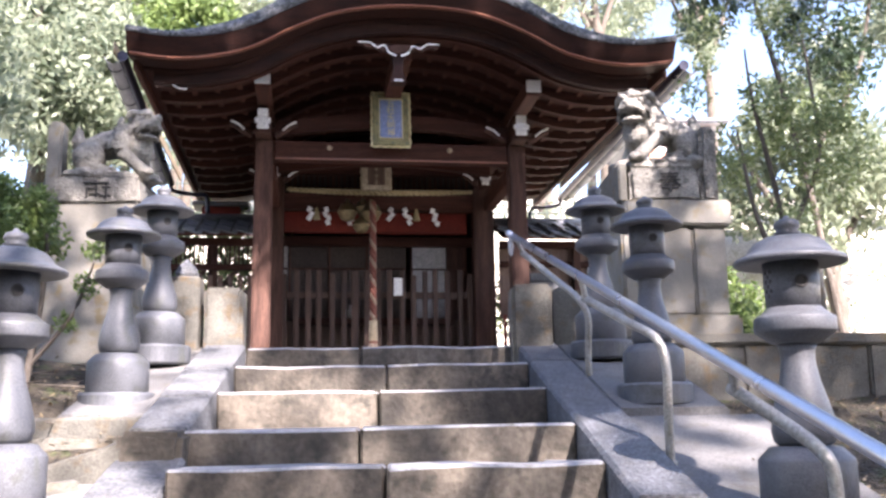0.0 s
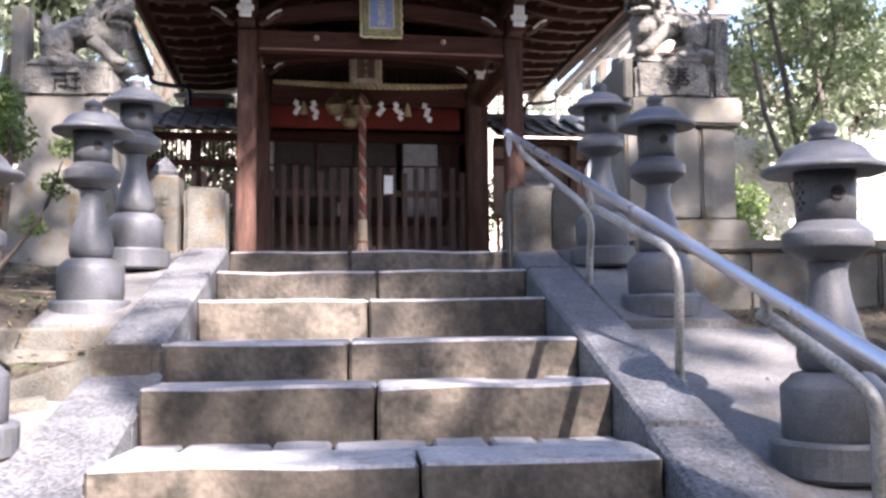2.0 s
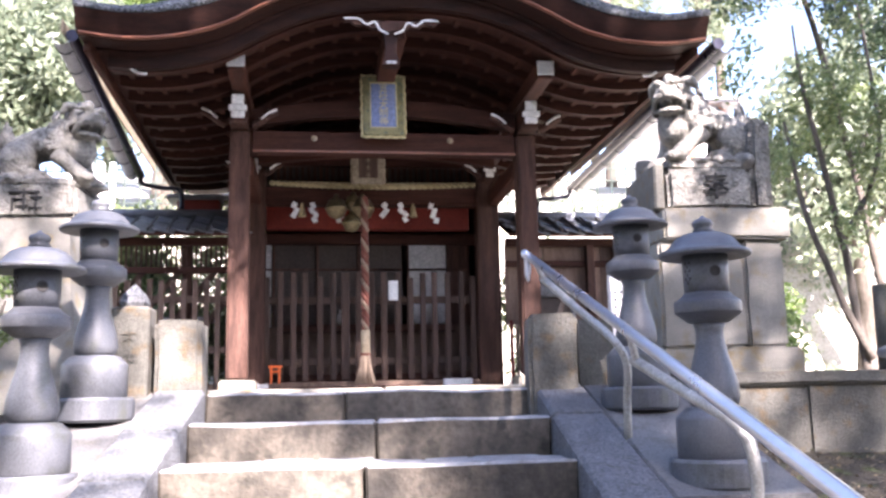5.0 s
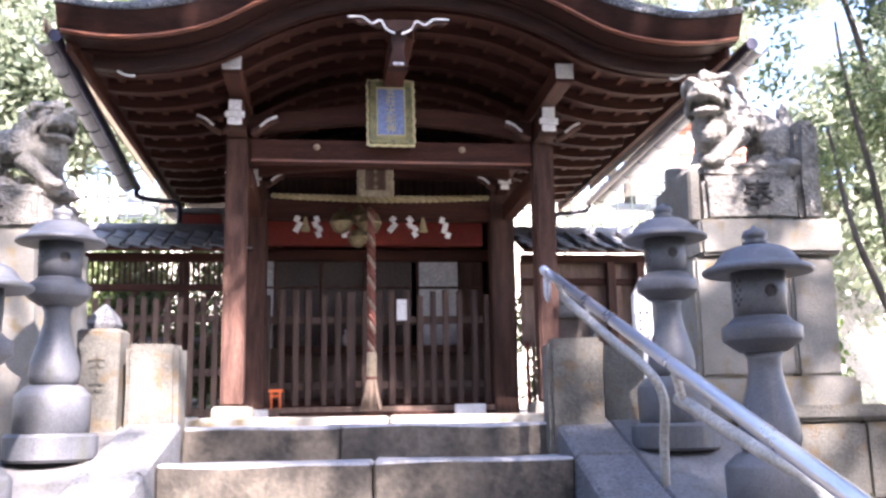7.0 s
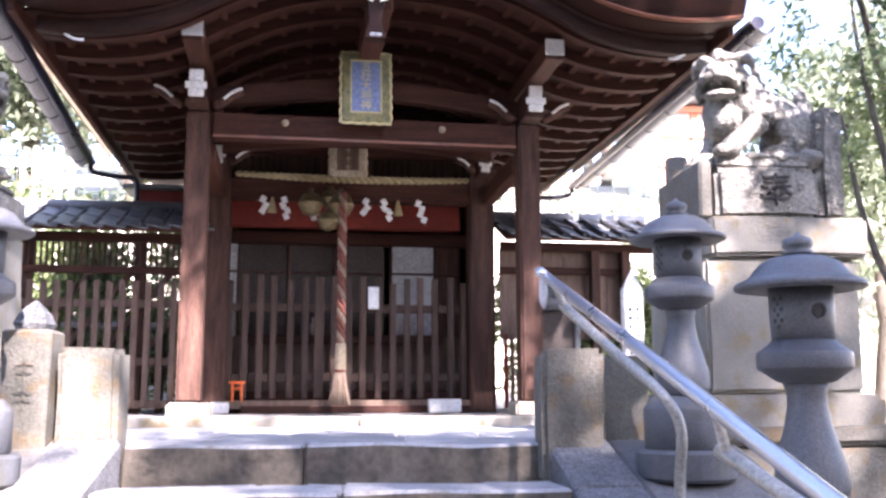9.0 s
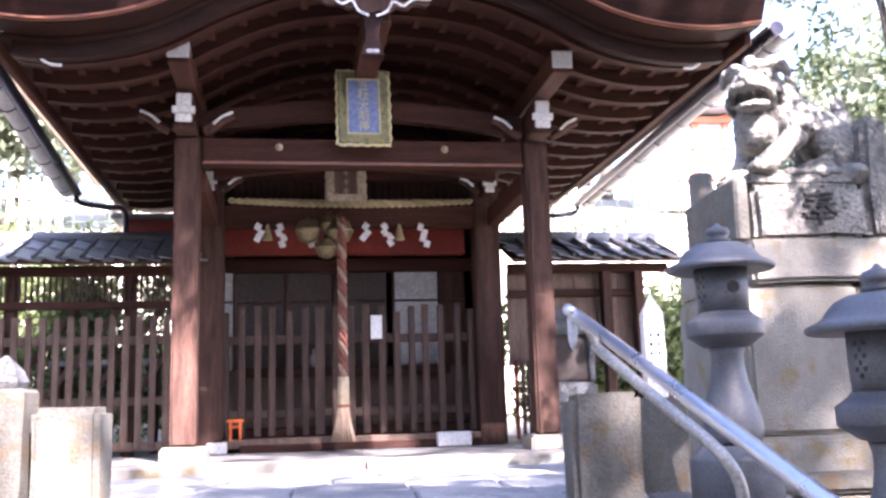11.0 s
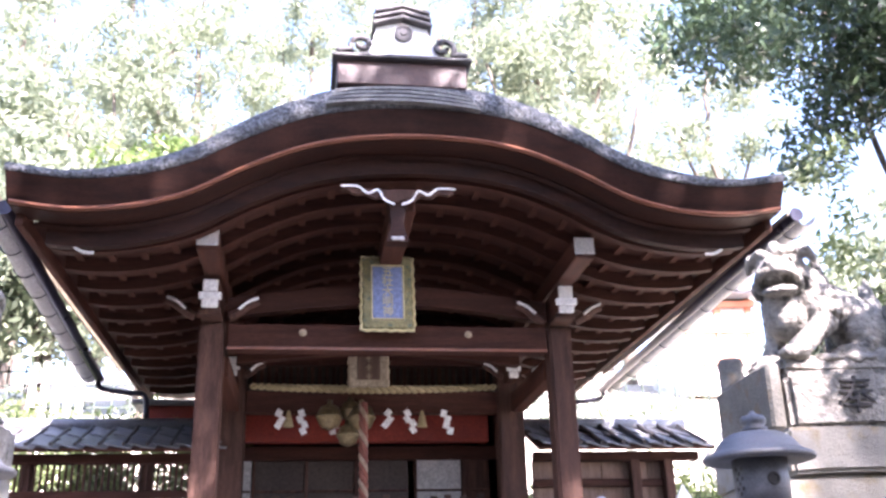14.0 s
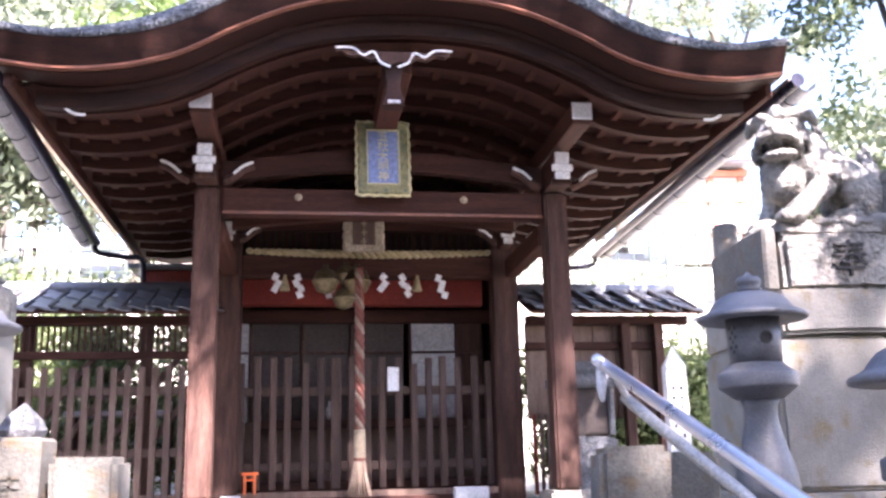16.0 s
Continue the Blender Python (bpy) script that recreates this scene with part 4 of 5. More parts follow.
# gutters along both side eaves
for nm, u0, v0, z0, u1, v1, z1 in (("gutter", 3.17, -1.62, 3.36, 3.17, 3.9, 3.16), ("gutter", -3.02, -1.3, 3.36, -3.02, 2.5, 2.95)):
    gut = empty(nm, HALL, label="dark metal eaves gutter with wire hangers", category="gutter", group="gutters")
    bm = sheet([(math.cos(a) * 0.055, math.sin(a) * 0.055) for a in [math.pi + 0.26 * k for k in range(13)]] + [(math.cos(a) * 0.047, math.sin(a) * 0.047) for a in [2 * math.pi - 0.26 * k for k in range(13)]],
               lambda i, a, b: Vector((u0 + a, v0 + (v1 - v0) * i, z0 + (z1 - z0) * i + b)), 2)
    part("trough", bm, GUTTER, gut)
    e = 0.085 if u0 > 0 else -0.085
    bm = sheet([(math.cos(a) * 0.085, math.sin(a) * 0.085) for a in [math.pi + 0.26 * k for k in range(13)]] + [(math.cos(a) * 0.078, math.sin(a) * 0.078) for a in [2 * math.pi - 0.26 * k for k in range(13)]],
               lambda i, a, b: Vector((u0 + e * 1.3 + a, v0 + 0.05 + (v1 - v0 - 0.1) * i, z0 + (z1 - z0) * i + b + 0.01)), 2)
    part("outer_trough", bm, PVC, gut, "pale grey outer gutter")
    part("end_cap", lathe([(0.058, 0), (0.058, 0.008)], 14), GUTTER, gut).matrix_basis = pose(u0, v0, z0, 90, 0, 0)
    s = 1 if u0 > 0 else -1
    part("downpipe", tube(spline([(u1, v1 - 0.06, z1 - 0.05), (u1 - s * 0.04, v1 - 0.04, z1 - 0.13), (u1 - s * 0.3, v1, z1 - 0.17), (u1 - s * 0.5, v1, z1 - 0.2), (u1 - s * 0.53, v1, z1 - 0.45)], 5), 0.032, 10), GUTTER, gut, smooth=True)
    for k in range(9):
        f = (k + 0.5) / 9
        v, z = v0 + (v1 - v0) * f, z0 + (z1 - z0) * f
        part("hanger", tube([(u0 + e * 1.3 + 0.094 * math.cos(a), v, z + 0.01 + 0.094 * math.sin(a)) for a in [math.pi + 0.4 * j for j in range(9)]], 0.006, 5), GUTTER, gut)
# main roof behind, pale boards over the gutters
for u, s in ((3.22, 1), (-3.08, -1)):
    part("eave_fascia", box(min(u, u + s * 0.02), max(u, u + s * 0.02), -1.4, 4.0, 3.36, 3.48, 0.004), PALEWOOD, hall)

# ---- stone lanterns ----


def stone_lantern(x, y, z, turn, label):
    root = empty("stone_lantern", pose(x, y, z, 0, 0, turn), label=label, category="lantern", group="stone lanterns")
    part("plinth", lathe([(0.215, 0.0), (0.23, 0.015), (0.232, 0.125), (0.222, 0.142)], 32), GRANITE, root, smooth=False)
    part("drum", lathe([(0.183, 0.142), (0.188, 0.148), (0.189, 0.325), (0.186, 0.335), (0.155, 0.366), (0.145, 0.378), (0.12, 0.386)], 32), GRANITE, root, smooth=True)
    part("shaft", lathe([(0.10, 0.386), (0.118, 0.40), (0.127, 0.44), (0.122, 0.50), (0.10, 0.58), (0.08, 0.65), (0.068, 0.72), (0.068, 0.765), (0.08, 0.795)], 32), GRANITE, root, smooth=True)
    part("platform", lathe([(0.08, 0.795), (0.10, 0.80), (0.152, 0.838), (0.161, 0.845), (0.164, 0.850), (0.164, 0.898), (0.162, 0.904), (0.155, 0.908), (0.125, 0.93), (0.112, 0.946)], 32), GRANITE, root, smooth=True)
    fire = part("firebox", lathe([(0.108, 0.948), (0.112, 1.04), (0.112, 1.135)], 28), GRANITE, root, smooth=True)
    # dark disc and squares paint the shade inside the firebox openings
    for a in (-72, 108):
        o = part("fire_hole", lathe([(0.027, 0), (0.027, 0.007), (0.019, 0.008), (0.018, 0.002)], 16), INK_AND_HOLE, fire)
        o.matrix_basis = pose(0.1105 * math.cos(radians(a)), 0.1105 * math.sin(radians(a)), 1.045, 0, 90, a)
        bm = bmesh.new()
        for i in range(3):
            for j in range(6):
                if (i + j) % 2:
                    box(-0.006 + 0.015 * (i - 1), 0.006 + 0.015 * (i - 1), -0.004, 0.004, 0.985 + 0.02 * j, 1.0 + 0.02 * j, 0, bm)
        o = part("lattice_mark", bm, INK_AND_HOLE, fire)
        o.matrix_basis = pose(0.108 * math.cos(radians(a - 75)), 0.108 * math.sin(radians(a - 75)), 0, 0, 0, a - 75 + 90)
    part("cap", lathe([(0.10, 1.136), (0.19, 1.122), (0.222, 1.127), (0.230, 1.133), (0.231, 1.145), (0.222, 1.153), (0.196, 1.163), (0.176, 1.176), (0.163, 1.196), (0.138, 1.224), (0.10, 1.243), (0.05, 1.252)], 36), GRANITE, root, "domed round cap", True)
    part("finial", lathe([(0.05, 1.252), (0.056, 1.265), (0.04, 1.272), (0.052, 1.285), (0.054, 1.30), (0.045, 1.316), (0.018, 1.325), (0.006, 1.34)], 20), GRANITE, root, smooth=True)
    return root


for x, y, z, turn, lab in ((1.685, -1.56, -0.52, -14, "grey stone lantern beside the steel handrail"), (-1.65, -1.34, -0.525, 12, "grey stone lantern on the mossy slope by the stairs"),
                           (1.634, -0.41, -0.155, -14, "grey stone lantern near the lion pedestal"), (-1.62, -0.42, -0.155, 12, "grey stone lantern beside the pointed stone post"),
                           (1.69, -3.6, -1.11, -22, "grey stone lantern on the concrete ramp"), (-1.66, -3.1, -1.05, 12, "grey stone lantern beside the low stone edging")):
    stone_lantern(x, y, z, turn, lab)

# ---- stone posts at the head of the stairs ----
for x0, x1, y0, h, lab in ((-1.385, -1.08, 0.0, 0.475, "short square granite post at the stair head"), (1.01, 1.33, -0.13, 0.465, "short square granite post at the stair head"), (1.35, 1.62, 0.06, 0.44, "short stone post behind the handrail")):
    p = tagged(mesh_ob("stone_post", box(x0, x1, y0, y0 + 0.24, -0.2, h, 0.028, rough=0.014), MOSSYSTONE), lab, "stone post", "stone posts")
p = empty("pointed_stone_post", pose(-1.535, 0.13, -0.15), label="square stone post with a pointed top", category="stone post")
bm = box(-0.12, 0.12, -0.12, 0.12, 0, 0.72, 0.015, rough=0.01)
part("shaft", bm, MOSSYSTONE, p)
bm = bmesh.new()
lathe([(0.10, 0.722), (0.115, 0.75), (0.09, 0.80), (0.01, 0.87)], 4, bm)
bm.transform(pose(0, 0, 0, 0, 0, 45))
part("point", bm, KERBSTONE, p)
for k in range(2):
    for a in ((-0.04, 0.04, 0.50, 0.515), (-0.045, 0.045, 0.54, 0.552), (-0.006, 0.006, 0.46, 0.58)):
        part("worn_stroke", box(a[0], a[1], -0.127, -0.1235, a[2] - 0.14 * k, a[3] - 0.14 * k, 0), MOSSYSTONE, p)

# ---- lion statues on pedestals ----


def limb(bm, pts, radii):
    """A rounded limb through a few points, thick and thin by radii."""
    run = spline(pts, 6)
    n, m = len(run), len(radii) - 1
    rr = [radii[min(int(i * m / (n - 1)), m - 1)] + (radii[min(int(i * m / (n - 1)), m - 1) + 1] - radii[min(int(i * m / (n - 1)), m - 1)]) * (i * m / (n - 1) - min(int(i * m / (n - 1)), m - 1)) for i in range(n)]
    tube(run, rr, 12, bm)
    for p, r in ((run[0], rr[0]), (run[-1], rr[-1])):
        blob(bm, p, (r, r, r), 3, 0.05, 2)


def curl(bm, c, r, axis, turn=0.0):
    """A carved snail-shell lock of the mane, lying flat against axis."""
    q = Vector(axis).normalized().to_track_quat("Z", "Y")
    pts = [Vector(c) + q @ Vector((r * (1 - k / 16) * math.cos(turn + 0.62 * k), r * (1 - k / 16) * math.sin(turn + 0.62 * k), 0.012 * k / 14)) for k in range(15)]
    tube(pts, [0.017] * 12 + [0.014, 0.011, 0.008], 7, bm)


def lion(name, m, mirror, label):
    """A guardian lion braced on its forelegs, head turned to the path, on a rough rock."""
    bm = bmesh.new()
    # trunk, haunches and rock
    limb(bm, [(-0.13, -0.02, 0.31), (0.02, 0.05, 0.325), (0.17, 0.10, 0.29), (0.27, 0.13, 0.20)], [0.145, 0.135, 0.125, 0.14])
    blob(bm, (-0.16, -0.05, 0.26), (0.125, 0.13, 0.145), 3, 0.06, 3)
    for yy in (-0.02, 0.24):
        blob(bm, (0.25, yy, 0.16), (0.13, 0.075, 0.15), 8, 0.06, 3)
        limb(bm, [(0.25, yy, 0.12), (0.17, yy - 0.03, 0.055), (0.07, yy - 0.05, 0.035)], [0.075, 0.055, 0.05])
        for t in (-0.028, 0.0, 0.028):
            blob(bm, (0.035, yy - 0.05 + t, 0.03), (0.035, 0.016, 0.028), 5, 0.05, 2)
    # forelegs, the near one stretched out
    limb(bm, [(-0.06, -0.13, 0.30), (-0.02, -0.17, 0.20), (-0.10, -0.19, 0.12), (-0.19, -0.20, 0.04)], [0.085, 0.066, 0.052, 0.055])
    limb(bm, [(-0.19, 0.04, 0.24), (-0.21, 0.05, 0.13), (-0.25, 0.03, 0.035)], [0.07, 0.05, 0.055])
    for px, py in ((-0.235, -0.215), (-0.295, 0.02)):
        for t in (-0.034, 0.0, 0.034):
            blob(bm, (px - 0.01, py + t, 0.022), (0.042, 0.019, 0.032), 6, 0.05, 2)
    # head, built facing forward and then turned
    hd = bmesh.new()
    blob(hd, (0, 0.02, 0.0), (0.125, 0.125, 0.115), 4, 0.05, 3)
    blob(hd, (0, -0.10, 0.0), (0.098, 0.085, 0.045), 5, 0.05, 3)
    blob(hd, (0, -0.155, 0.028), (0.045, 0.035, 0.03), 6, 0.03, 2)
    blob(hd, (0, -0.085, -0.105), (0.085, 0.085, 0.028), 7, 0.05, 3)
    blob(hd, (0, -0.02, -0.10), (0.10, 0.08, 0.05), 7, 0.05, 2)
    for sx in (-1, 1):
        limb(hd, [(sx * 0.015, -0.125, 0.065), (sx * 0.055, -0.125, 0.088), (sx * 0.105, -0.085, 0.078)], [0.020, 0.026, 0.016])
        blob(hd, (sx * 0.052, -0.118, 0.046), (0.026, 0.024, 0.022), 8, 0.02, 2)
        limb(hd, [(sx * 0.02, -0.165, -0.005), (sx * 0.065, -0.15, -0.02), (sx * 0.095, -0.10, -0.045), (sx * 0.10, -0.06, -0.09)], [0.022, 0.024, 0.02, 0.018])
        limb(hd, [(sx * 0.09, 0.0, 0.095), (sx * 0.135, 0.01, 0.085), (sx * 0.165, 0.03, 0.035)], [0.03, 0.034, 0.016])
        blob(hd, (sx * 0.028, -0.145, -0.055), (0.009, 0.009, 0.022), 9, 0.0, 1)
        for k in range(4):
            limb(hd, [(sx * 0.10, -0.03 + 0.03 * k, -0.03), (sx * 0.135, -0.02 + 0.035 * k, -0.06 - 0.01 * k), (sx * 0.13, -0.02 + 0.035 * k, -0.12)], [0.022, 0.022, 0.010])
    for k in range(3):
        limb(hd, [(0.0, -0.07 + 0.06 * k, 0.10), (0.0, -0.04 + 0.06 * k, 0.125), (0.0, 0.0 + 0.06 * k, 0.10)], [0.03, 0.034, 0.02])
    hd.transform(pose(-0.19, -0.12, 0.455, 8, 0, -34))
    tmp = bpy.data.meshes.new("tmp")
    hd.to_mesh(tmp)
    hd.free()
    bm.from_mesh(tmp)
    bpy.data.meshes.remove(tmp)
    # mane locks over neck and shoulders
    for q in range(26):
        a, h = -1.9 + 0.42 * (q % 9), q // 9
        d = Vector((math.cos(a - 0.6) * 0.5 + 0.35, math.sin(a - 0.6), 0.25))
        c = Vector((-0.10 + 0.035 * h, -0.01, 0.43 - 0.075 * h)) + Vector((d.x * 0.13, d.y * (0.15 + 0.01 * h), 0.02 + 0.05 * math.cos(q * 1.3)))
        curl(bm, c, 0.042, d, q * 1.1)
    # flame-shaped tail pressed to the back
    for k, (dx, hz, r) in enumerate(((0.0, 0.20, 0.05), (-0.07, 0.14, 0.038), (0.06, 0.15, 0.038), (0.03, 0.24, 0.03))):
        limb(bm, [(0.33, 0.16, 0.24), (0.35 + dx * 0.6, 0.17, 0.26 + hz * 0.55), (0.33 + dx, 0.18, 0.26 + hz)], [r * 1.2, r, 0.012])
    for k in range(14):
        blob(bm, (-0.28 + 0.05 * k, 0.02 + 0.13 * math.sin(k * 2.2), -0.005), (0.09, 0.10, 0.035 + 0.03 * (k > 5)), 60 + k, 0.4, 2)
    if mirror:
        bm.transform(Matrix.Scale(-1, 4, (1, 0, 0)))
        bmesh.ops.reverse_faces(bm, faces=bm.faces[:])
    ob = mesh_ob(name, bm, LIONSTONE, True)
    mod = ob.modifiers.new("merge", "REMESH")
    mod.mode, mod.voxel_size, mod.use_smooth_shade = "VOXEL", 0.0085, True
    ob.matrix_world = m
    return tagged(ob, label, "statue")


ped = empty("lion_pedestal", pose(2.45, 0.2, 0.0), label="tall weathered stone pedestal with carved character", category="pedestal", group="lion pedestals")
part("foot", box(-0.52, 0.50, -0.08, 1.1, -0.1, 0.24, 0.025, rough=0.015), OLDSTONE, ped)
part("shaft", box(-0.46, 0.14, 0.0, 1.0, 0.24, 0.99, 0.02, rough=0.012), OLDSTONE, ped)
part("shaft", box(0.15, 0.43, 0.01, 1.0, 0.24, 0.99, 0.02, rough=0.012), OLDSTONE, ped)
part("cornice", box(-0.42, 0.48, -0.04, 1.05, 0.995, 1.215, 0.02, rough=0.014), OLDSTONE, ped)
part("upper_block", box(-0.36, 0.25, 0.03, 0.95, 1.217, 1.515, 0.03, rough=0.02), LIONSTONE, ped)
part("plinth", box(-0.34, 0.22, 0.06, 0.9, 1.517, 1.60, 0.02, rough=0.025), LIONSTONE, ped)
letters("奉", 0.20, INK_AND_HOLE, ped, pose(-0.01, 0.022, 1.37, 90, 0, 0), "carved_character", 0.012)
part("back_post", box(0.275, 0.43, 0.06, 0.25, 1.217, 1.90, 0.035, rough=0.03), LIONSTONE, ped, "rough upright slab")
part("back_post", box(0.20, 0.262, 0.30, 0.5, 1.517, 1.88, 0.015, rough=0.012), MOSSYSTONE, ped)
part("side_slab", box(-0.445, -0.37, 0.05, 0.8, 1.217, 1.56, 0.015, rough=0.012), MOSSYSTONE, ped, "greenish side slab")
lion("stone_lion", pose(2.42, 0.46, 1.59, 0, 0, -4) @ Matrix.Scale(1.07, 4), False, "weathered stone guardian lion on the pedestal")
ped2 = empty("lion_pedestal", pose(-2.28, 0.2, 0.0), label="tall weathered stone pedestal flaring to its foot", category="pedestal", group="lion pedestals")
bm = sheet([(0, 0), (1, 0), (1, 1), (0, 1)], lambda i, a, b: Vector(((-1 + 2 * a) * (0.30 + 0.22 * (1 - i / 10) ** 2.2), -0.03 - 0.15 * (1 - i / 10) ** 2 + b * 1.0, -0.1 + 1.28 * i / 10)), 11)
part("shaft", bm, OLDSTONE, ped2)
part("upper_block", box(-0.36, 0.345, -0.05, 0.85, 1.18, 1.41, 0.025, rough=0.02), LIONSTONE, ped2)
for a in ((-0.10, 0.10, 1.345, 1.36), (-0.07, 0.02, 1.30, 1.312), (-0.008, 0.008, 1.235, 1.375), (-0.08, -0.066, 1.225, 1.31), (0.045, 0.115, 1.31, 1.322), (0.07, 0.085, 1.225, 1.36), (-0.05, 0.03, 1.255, 1.265), (0.03, 0.12, 1.24, 1.25)):
    part("worn_stroke", box(a[0], a[1], -0.068, -0.05, a[2], a[3], 0.003), INK_AND_HOLE, ped2)
part("plinth", box(-0.30, 0.30, 0.0, 0.8, 1.412, 1.47, 0.02, rough=0.02), LIONSTONE, ped2)
part("back_post", box(-0.47, -0.345, 0.12, 0.3, 1.1, 1.93, 0.02, rough=0.015), OLDSTONE, ped2)
lion("stone_lion", pose(-2.18, 0.42, 1.46, 0, 0, 14) @ Matrix.Scale(0.95, 4), True, "weathered stone guardian lion on the pedestal")
# low stone wall and fence posts round the right pedestal
wall = empty("low_stone_wall", label="low weathered stone retaining wall by the lion pedestal", category="wall", kind="structure")
x = 1.95
rs = random.Random(12)
while x < 5.2:
    w = rs.uniform(0.7, 1.2)
    part("wall_stone", box(x + 0.002, x + w - 0.002, 0.0, 0.2, -0.75, -0.02, 0.02, rough=0.02), MOSSYSTONE, wall)
    x += w
part("wall_cap", box(1.95, 5.2, -0.04, 0.26, -0.018, 0.075, 0.02, rough=0.015), MOSSYSTONE, wall)
for px, py, h in ((2.33, 1.55, 1.95), (3.75, 0.5, 0.75)):
    o = tagged(mesh_ob("round_stone_post", lathe([(0.085, 0), (0.08, h - 0.02), (0.07, h)], 16), MOSSYSTONE, True), "upright grey stone fence post", "stone post", "fence posts")
    o.location = (px, py, -0.05)
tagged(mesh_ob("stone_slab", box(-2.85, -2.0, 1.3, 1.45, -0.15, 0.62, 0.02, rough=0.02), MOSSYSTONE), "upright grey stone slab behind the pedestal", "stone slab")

# ---- handrail ----
rail = empty("handrail", label="galvanised steel pipe handrail along the stairs", category="handrail")
run = spline([(0.968, -0.35, 0.825), (1.04, -0.9, 0.615), (1.228, -5.2, -0.755), (1.32, -7.4, -1.43)], 40)
part("top_rail", tube(run, 0.025, 14), STEEL, rail, "bright steel top rail", True)
bm = bmesh.new()
blob(bm, (0.985, -0.335, 0.735), (0.02, 0.026, 0.085), 4, 0.35, 2)
part("plastic_wrap", bm, PVC, rail, "crumpled pale plastic wrap hanging from the end", True)
part("rail_end", lathe([(0.026, 0), (0.026, 0.01), (0.01, 0.016)], 14), POSTSTEEL, rail).matrix_basis = pose(0.968, -0.35, 0.825, -70, 0, -8)
for pts in ([(1.06, -0.42, 0.66), (1.20, -0.80, 0.42), (1.33, -1.02, 0.24), (1.395, -1.05, 0.10), (1.40, -1.0, -0.10), (1.40, -0.98, -0.34)],
            [(1.13, -2.15, 0.08), (1.27, -2.5, -0.09), (1.37, -2.69, -0.20), (1.40, -2.74, -0.34), (1.40, -2.73, -0.55), (1.40, -2.72, -0.86)],
            [(1.20, -4.12, -0.505), (1.30, -4.28, -0.62), (1.375, -4.40, -0.72), (1.40, -4.43, -0.80), (1.40, -4.43, -1.0), (1.40, -4.43, -1.34)],
            [(1.27, -5.9, -1.02), (1.33, -6.1, -1.12), (1.39, -6.2, -1.24), (1.40, -6.22, -1.4), (1.40, -6.22, -1.6), (1.40, -6.22, -1.9)]):
    part("bent_post", tube(spline(pts, 5), 0.023, 12), POSTSTEEL, rail, "dull bent steel post", True)
    a = Vector(pts[0])
    part("stub", tube([a + Vector((0.01, -0.03, -0.02)), min((Vector(q) for q in run), key=lambda q: (q - a - Vector((0, 0, 0.05))).length)], 0.016, 8), POSTSTEEL, rail)
    part("foot_collar", lathe([(0.035, -0.03), (0.035, 0.0), (0.024, 0.006)], 14), POSTSTEEL, rail).location = (pts[-1][0], pts[-1][1], LINE * pts[-1][1] - 0.035)

# ---- far fence, red building ----
wire = empty("wire_fence", label="dark wire fence on the bank behind the hall", category="fence")
for k in range(60):
    x = -9 + 0.3 * k
    part("upright", tube([(x, 12.2, 3.0), (x, 12.2, 4.6)], 0.018, 6), DARKMETAL, wire)
for z in (3.45, 3.85, 4.25, 4.5):
    part("bar", tube([(-9.1, 12.2, z), (9.1, 12.2, z)], 0.016, 6), DARKMETAL, wire)
white = empty("white_fence", label="white picket balustrade on the bank", category="fence")
for k in range(5):
    part("upright", box(-5.75 + 0.2 * k, -5.66 + 0.2 * k, 11.7, 11.8, 2.4, 4.55, 0.02), WHITE, white)
part("bar", box(-5.85, -4.75, 11.72, 11.78, 4.2, 4.32, 0.01), WHITE, white)
house = empty("red_building", pose(8.35, 18, 6.4), label="vermilion timber building on the hillside", category="building")
part("wall", box(-0.7, 1.1, 0, 3, -1.2, 1.2, 0.02), WHITE, house)
for x in (-0.6, 0.2, 1.0):
    part("pillar", box(x - 0.09, x + 0.09, -0.1, 0.0, -1.2, 1.2, 0.02), WASHEDRED, house)
for z in (-0.5, 0.3, 0.95):
    part("beam", box(-0.75, 1.15, -0.14, -0.1, z, z + 0.2, 0.02), WASHEDRED, house)
part("roof", box(-1.1, 1.5, -0.6, 3.8, 1.22, 1.36, 0.05), TILE, house)
lit = empty("red_shed", HALL @ pose(-2.35, 3.6, 2.55), label="small vermilion gable behind the corridor", category="building")
part("gable", box(-0.35, 0.25, 0, 0.3, 0, 0.32, 0.02), RED, lit)
part("roof", box(-0.5, 0.4, -0.1, 0.5, 0.32, 0.38, 0.02), TILE, lit)

# ---- trees and bushes ----
rng = np.random.default_rng(11)
CANOPY = (5200, 6800, 4600, 9000)


def clumps(cx, cy, cz, rx, ry, rzz, n, r0, r1, seed):
    g = np.random.default_rng(seed)
    out = []
    for _ in range(n):
        d = g.normal(size=3)
        d /= np.linalg.norm(d)
        q = g.random() ** 0.4
        out.append((cx + d[0] * rx * q, cy + d[1] * ry * q, cz + d[2] * rzz * q, r0 + (r1 - r0) * g.random()))
    return out


